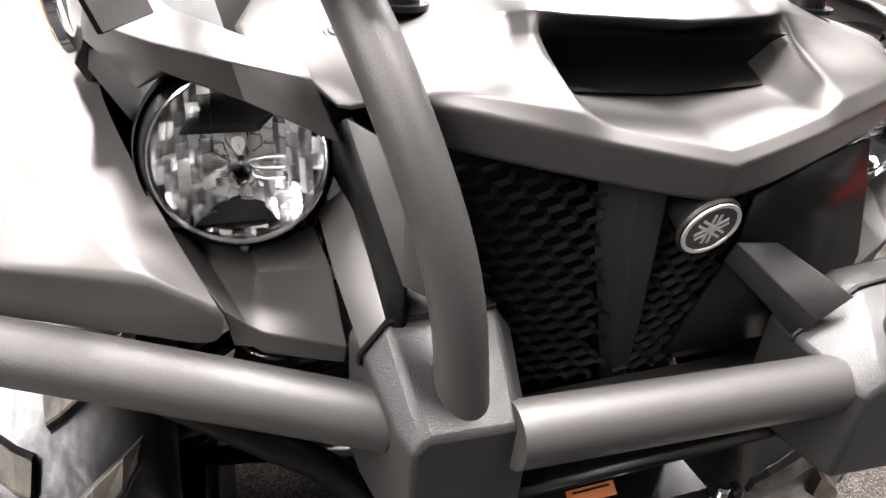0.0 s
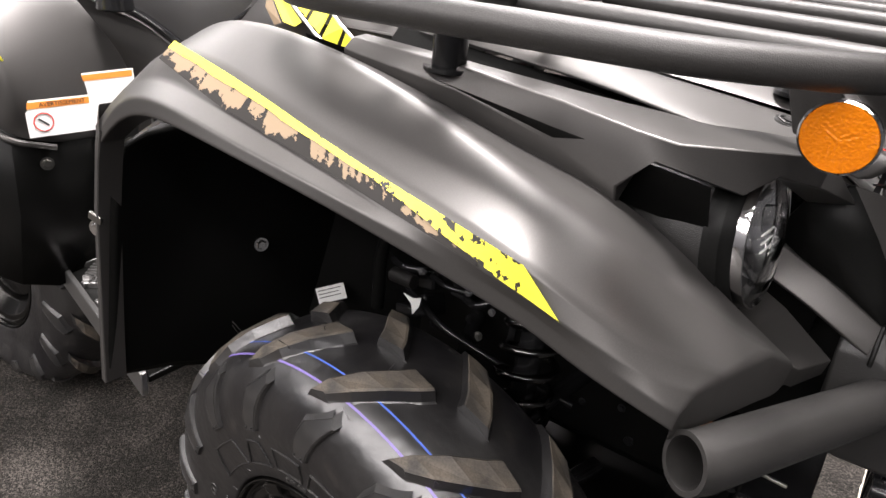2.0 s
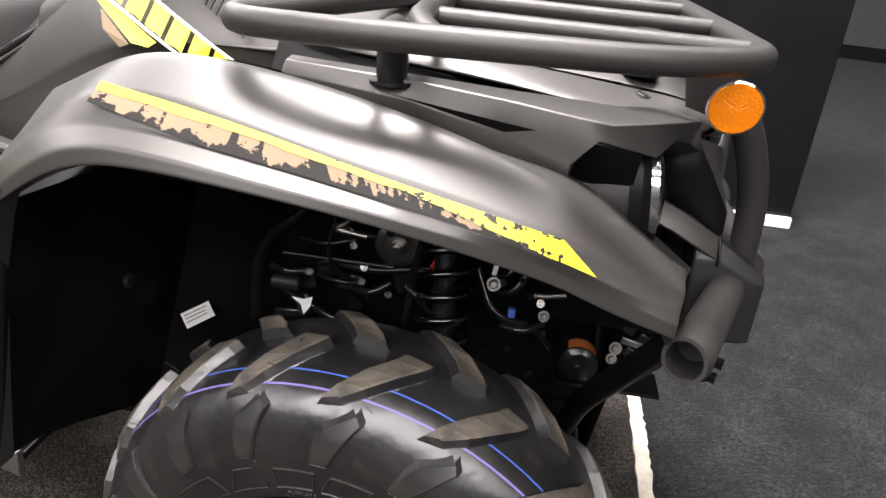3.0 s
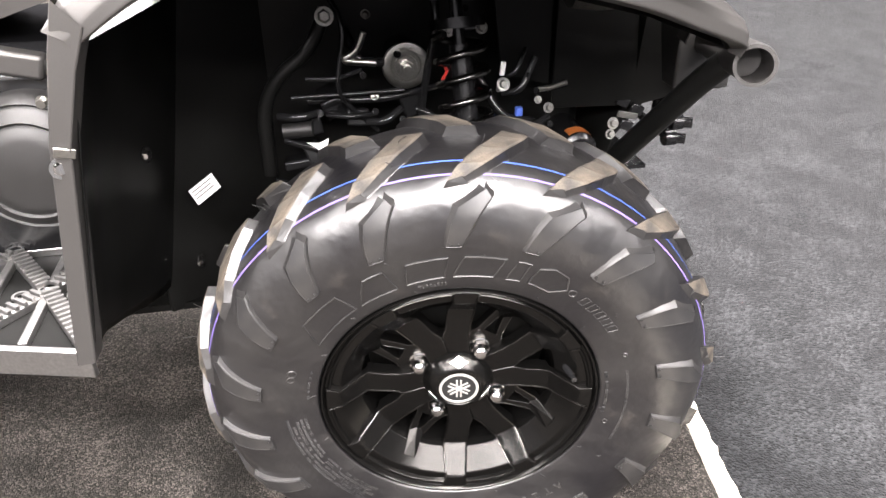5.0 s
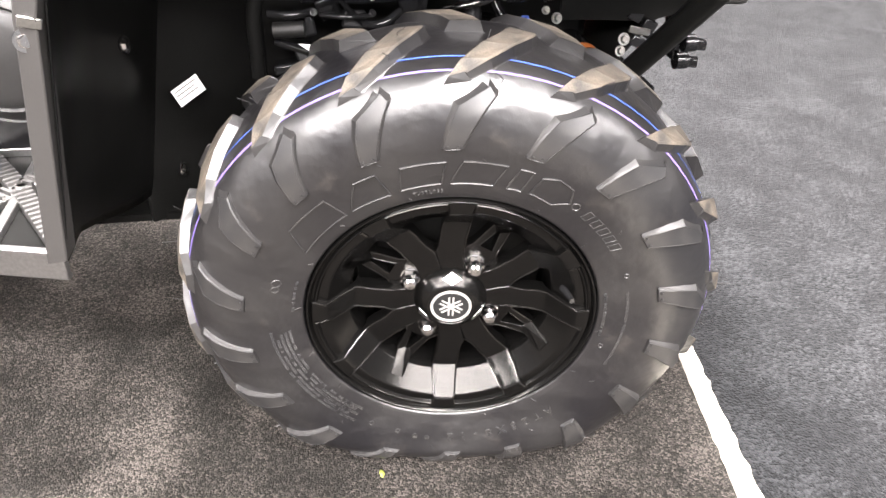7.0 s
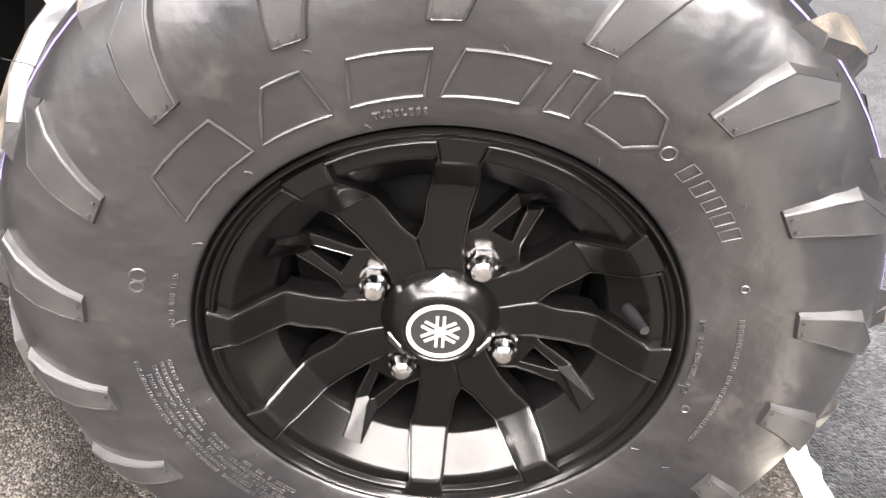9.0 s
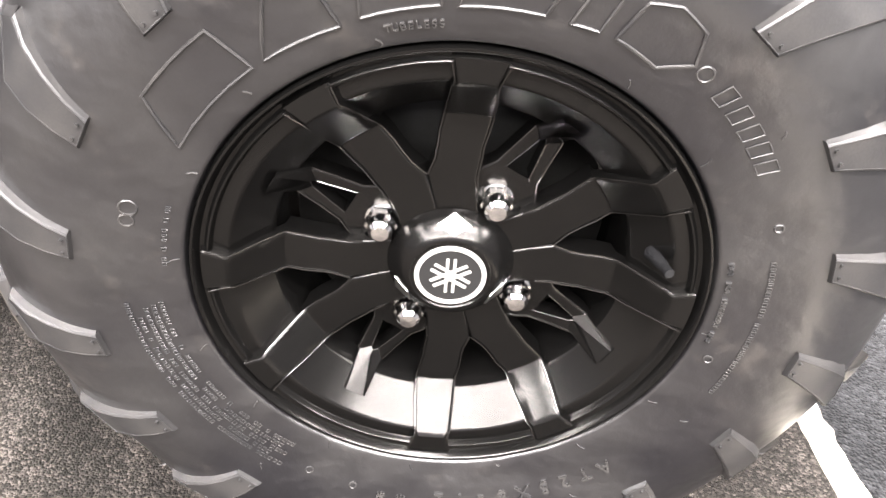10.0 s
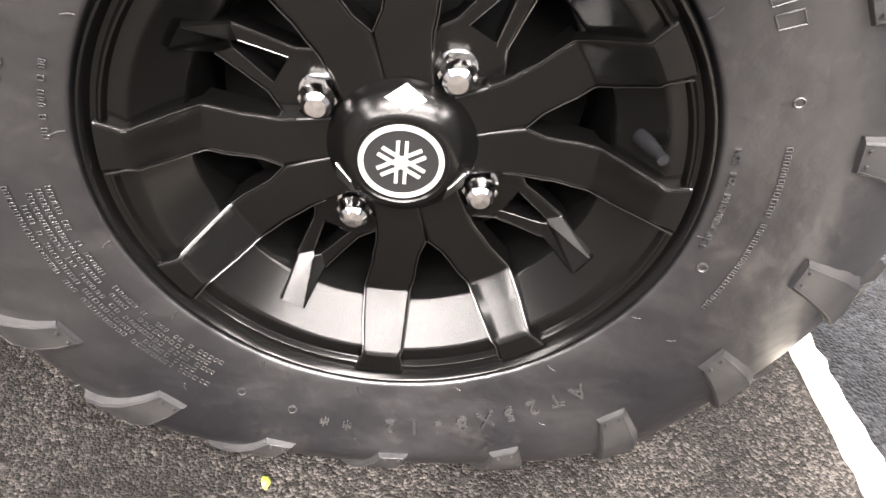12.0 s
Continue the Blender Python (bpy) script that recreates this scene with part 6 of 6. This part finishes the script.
    for k in range(7):
        x, w = -0.236 - 0.0285 * k, 0.0225
        notch = 0.4 if k % 2 else 0.75
        z0, z1 = low_line(x), low_line(x - w)
        block = [on_cover(x, z0 + 0.004), on_cover(x - w * 0.35, z0 + 0.010), on_cover(x - w * notch, low_line(x - w * notch) + 0.004), on_cover(x - w, z1 + 0.004), on_cover(x - w + 0.010, z1 + 0.034), on_cover(x + 0.010, z0 + 0.034)]
        part("yellow_block", prism(block, 0.001, out), M_YELLOW, bike, "yellow printed block", smooth=False)
    for lift in (0.0, 0.0385):
        part("silver_pinstripe", tube([on_cover(x, low_line(x) + lift, 0.001) for x in (-0.215, -0.26, -0.30, -0.34, -0.38, -0.44)], 0.0022, seg=6), M_SILVERMARK, bike)
    swoosh = [on_cover(x, z) for x, z in ((-0.326, 0.909), (-0.336, 0.902), (-0.358, 0.905), (-0.408, 0.947), (-0.430, 0.972), (-0.402, 0.953))]
    part("yellow_swoosh", prism(swoosh, 0.001, out), M_YELLOW, bike, "yellow printed swoosh", smooth=False)
    tan = [on_cover(x, z) for x, z in ((-0.362, 0.903), (-0.374, 0.898), (-0.398, 0.918), (-0.404, 0.940))]
    part("tan_patch", prism(tan, 0.0008, out), M_TORN, bike, "torn tan print patch", smooth=False)
    for k in range(6):
        x = -0.216 - 0.0155 * k
        z = 0.925 + 0.0093 * k
        mark = [on_cover(x, z), on_cover(x - 0.004, z + 0.002), on_cover(x + 0.003, z + 0.020), on_cover(x + 0.007, z + 0.018)]
        part("raised_mark", prism(mark, 0.003, out), M_CLAD, bike, smooth=False)
        part("raised_mark", prism([p + Vector((-0.0065, 0, 0.004)) for p in mark], 0.003, out), M_CLAD, bike, smooth=False)
    # warning labels on the front wall of the rear fender
    for p, w, h, tilt in (((-0.779, -0.353, 0.699), 0.100, 0.058, -2), ((-0.806, -0.252, 0.708), 0.100, 0.094, -3)):
        face = Vector((0.96, -0.22, 0.10)).normalized()
        m = Matrix.Translation(Vector(p) + face * 0.012) @ face.to_track_quat("-Y", "Z").to_matrix().to_4x4() @ pose(0, 0, 0, 0, tilt, 0)
        lab = part("warning_label", box(w, 0.001, h), M_WHITE, bike, "white warning label with an orange header", m=m, smooth=False)
        part("label_header", box(w * 0.94, 0.0006, 0.010, (0, -0.0007, h / 2 - 0.008)), M_ORANGE, lab, smooth=False)
        if h < 0.07:
            writing("AVERTISSEMENT", 0.0095, M_INK, lab, pose(0.006, -0.0012, h / 2 - 0.008, 90, 0, 0))
            ring = [(math.cos(radians(30 * k)) * 0.0145 - 0.026, -0.001, math.sin(radians(30 * k)) * 0.0145 - 0.006) for k in range(12)]
            part("ban_sign", tube(ring, 0.0010, seg=6, closed=True), M_RED, lab, "red prohibition ring")
            part("ban_bar", box(0.018, 0.001, 0.003), M_INK, lab, m=pose(-0.026, -0.001, -0.006, 0, 40, 0), smooth=False)
    c = Vector((-0.829, -0.205, 0.850))
    cap = part("fuel_cap", join(cylinder(c, c + Vector((0, 0, 0.03)), 0.032, 0.028, seg=28)), M_BLACKSTEEL, bike, "black filler cap with a metal top", bevel=0.003)
    part("cap_top", join(cylinder(c + Vector((0, 0, 0.03)), c + Vector((0, 0, 0.036)), 0.024, 0.021, seg=28), tube([c + Vector((math.cos(radians(30 * k)) * 0.014, math.sin(radians(30 * k)) * 0.014, 0.037)) for k in range(12)], 0.0016, seg=6, closed=True)), M_CHROME, cap, "metal cap top")
    # clutch housing behind the right footwell wall
    cc = part("clutch_cover", revolve([(0.0, 0.055), (0.045, 0.053), (0.062, 0.048), (0.066, 0.043), (0.070, 0.046), (0.083, 0.036), (0.088, 0.030), (0.091, 0.032), (0.097, 0.012), (0.099, -0.05)], 48), M_CLAD, bike, "round grey clutch cover", m=pose(-0.540, -0.185, 0.550))
    for a in (20, 70, 120, 170, 220, 300):
        q = polar(0.094, a, 0.02)
        part("cover_bolt", join(cylinder(q, q + Vector((0, -0.012, 0)), 0.0065, seg=6), cylinder(q, q + Vector((0, -0.003, 0)), 0.009)), M_ZINC, cc)
    part("side_bar", box(0.22, 0.03, 0.034), M_BODY, bike, "grey lower side bar", m=pose(-0.61, -0.17, 0.700, 0, 13, 0), bevel=0.006)
    part("red_tag", box(0.035, 0.02, 0.012), M_RED, bike, "red tag under the rack", m=pose(0.18, 0.14, 0.968, 0, 0, 15), bevel=0.003)


rear_body()
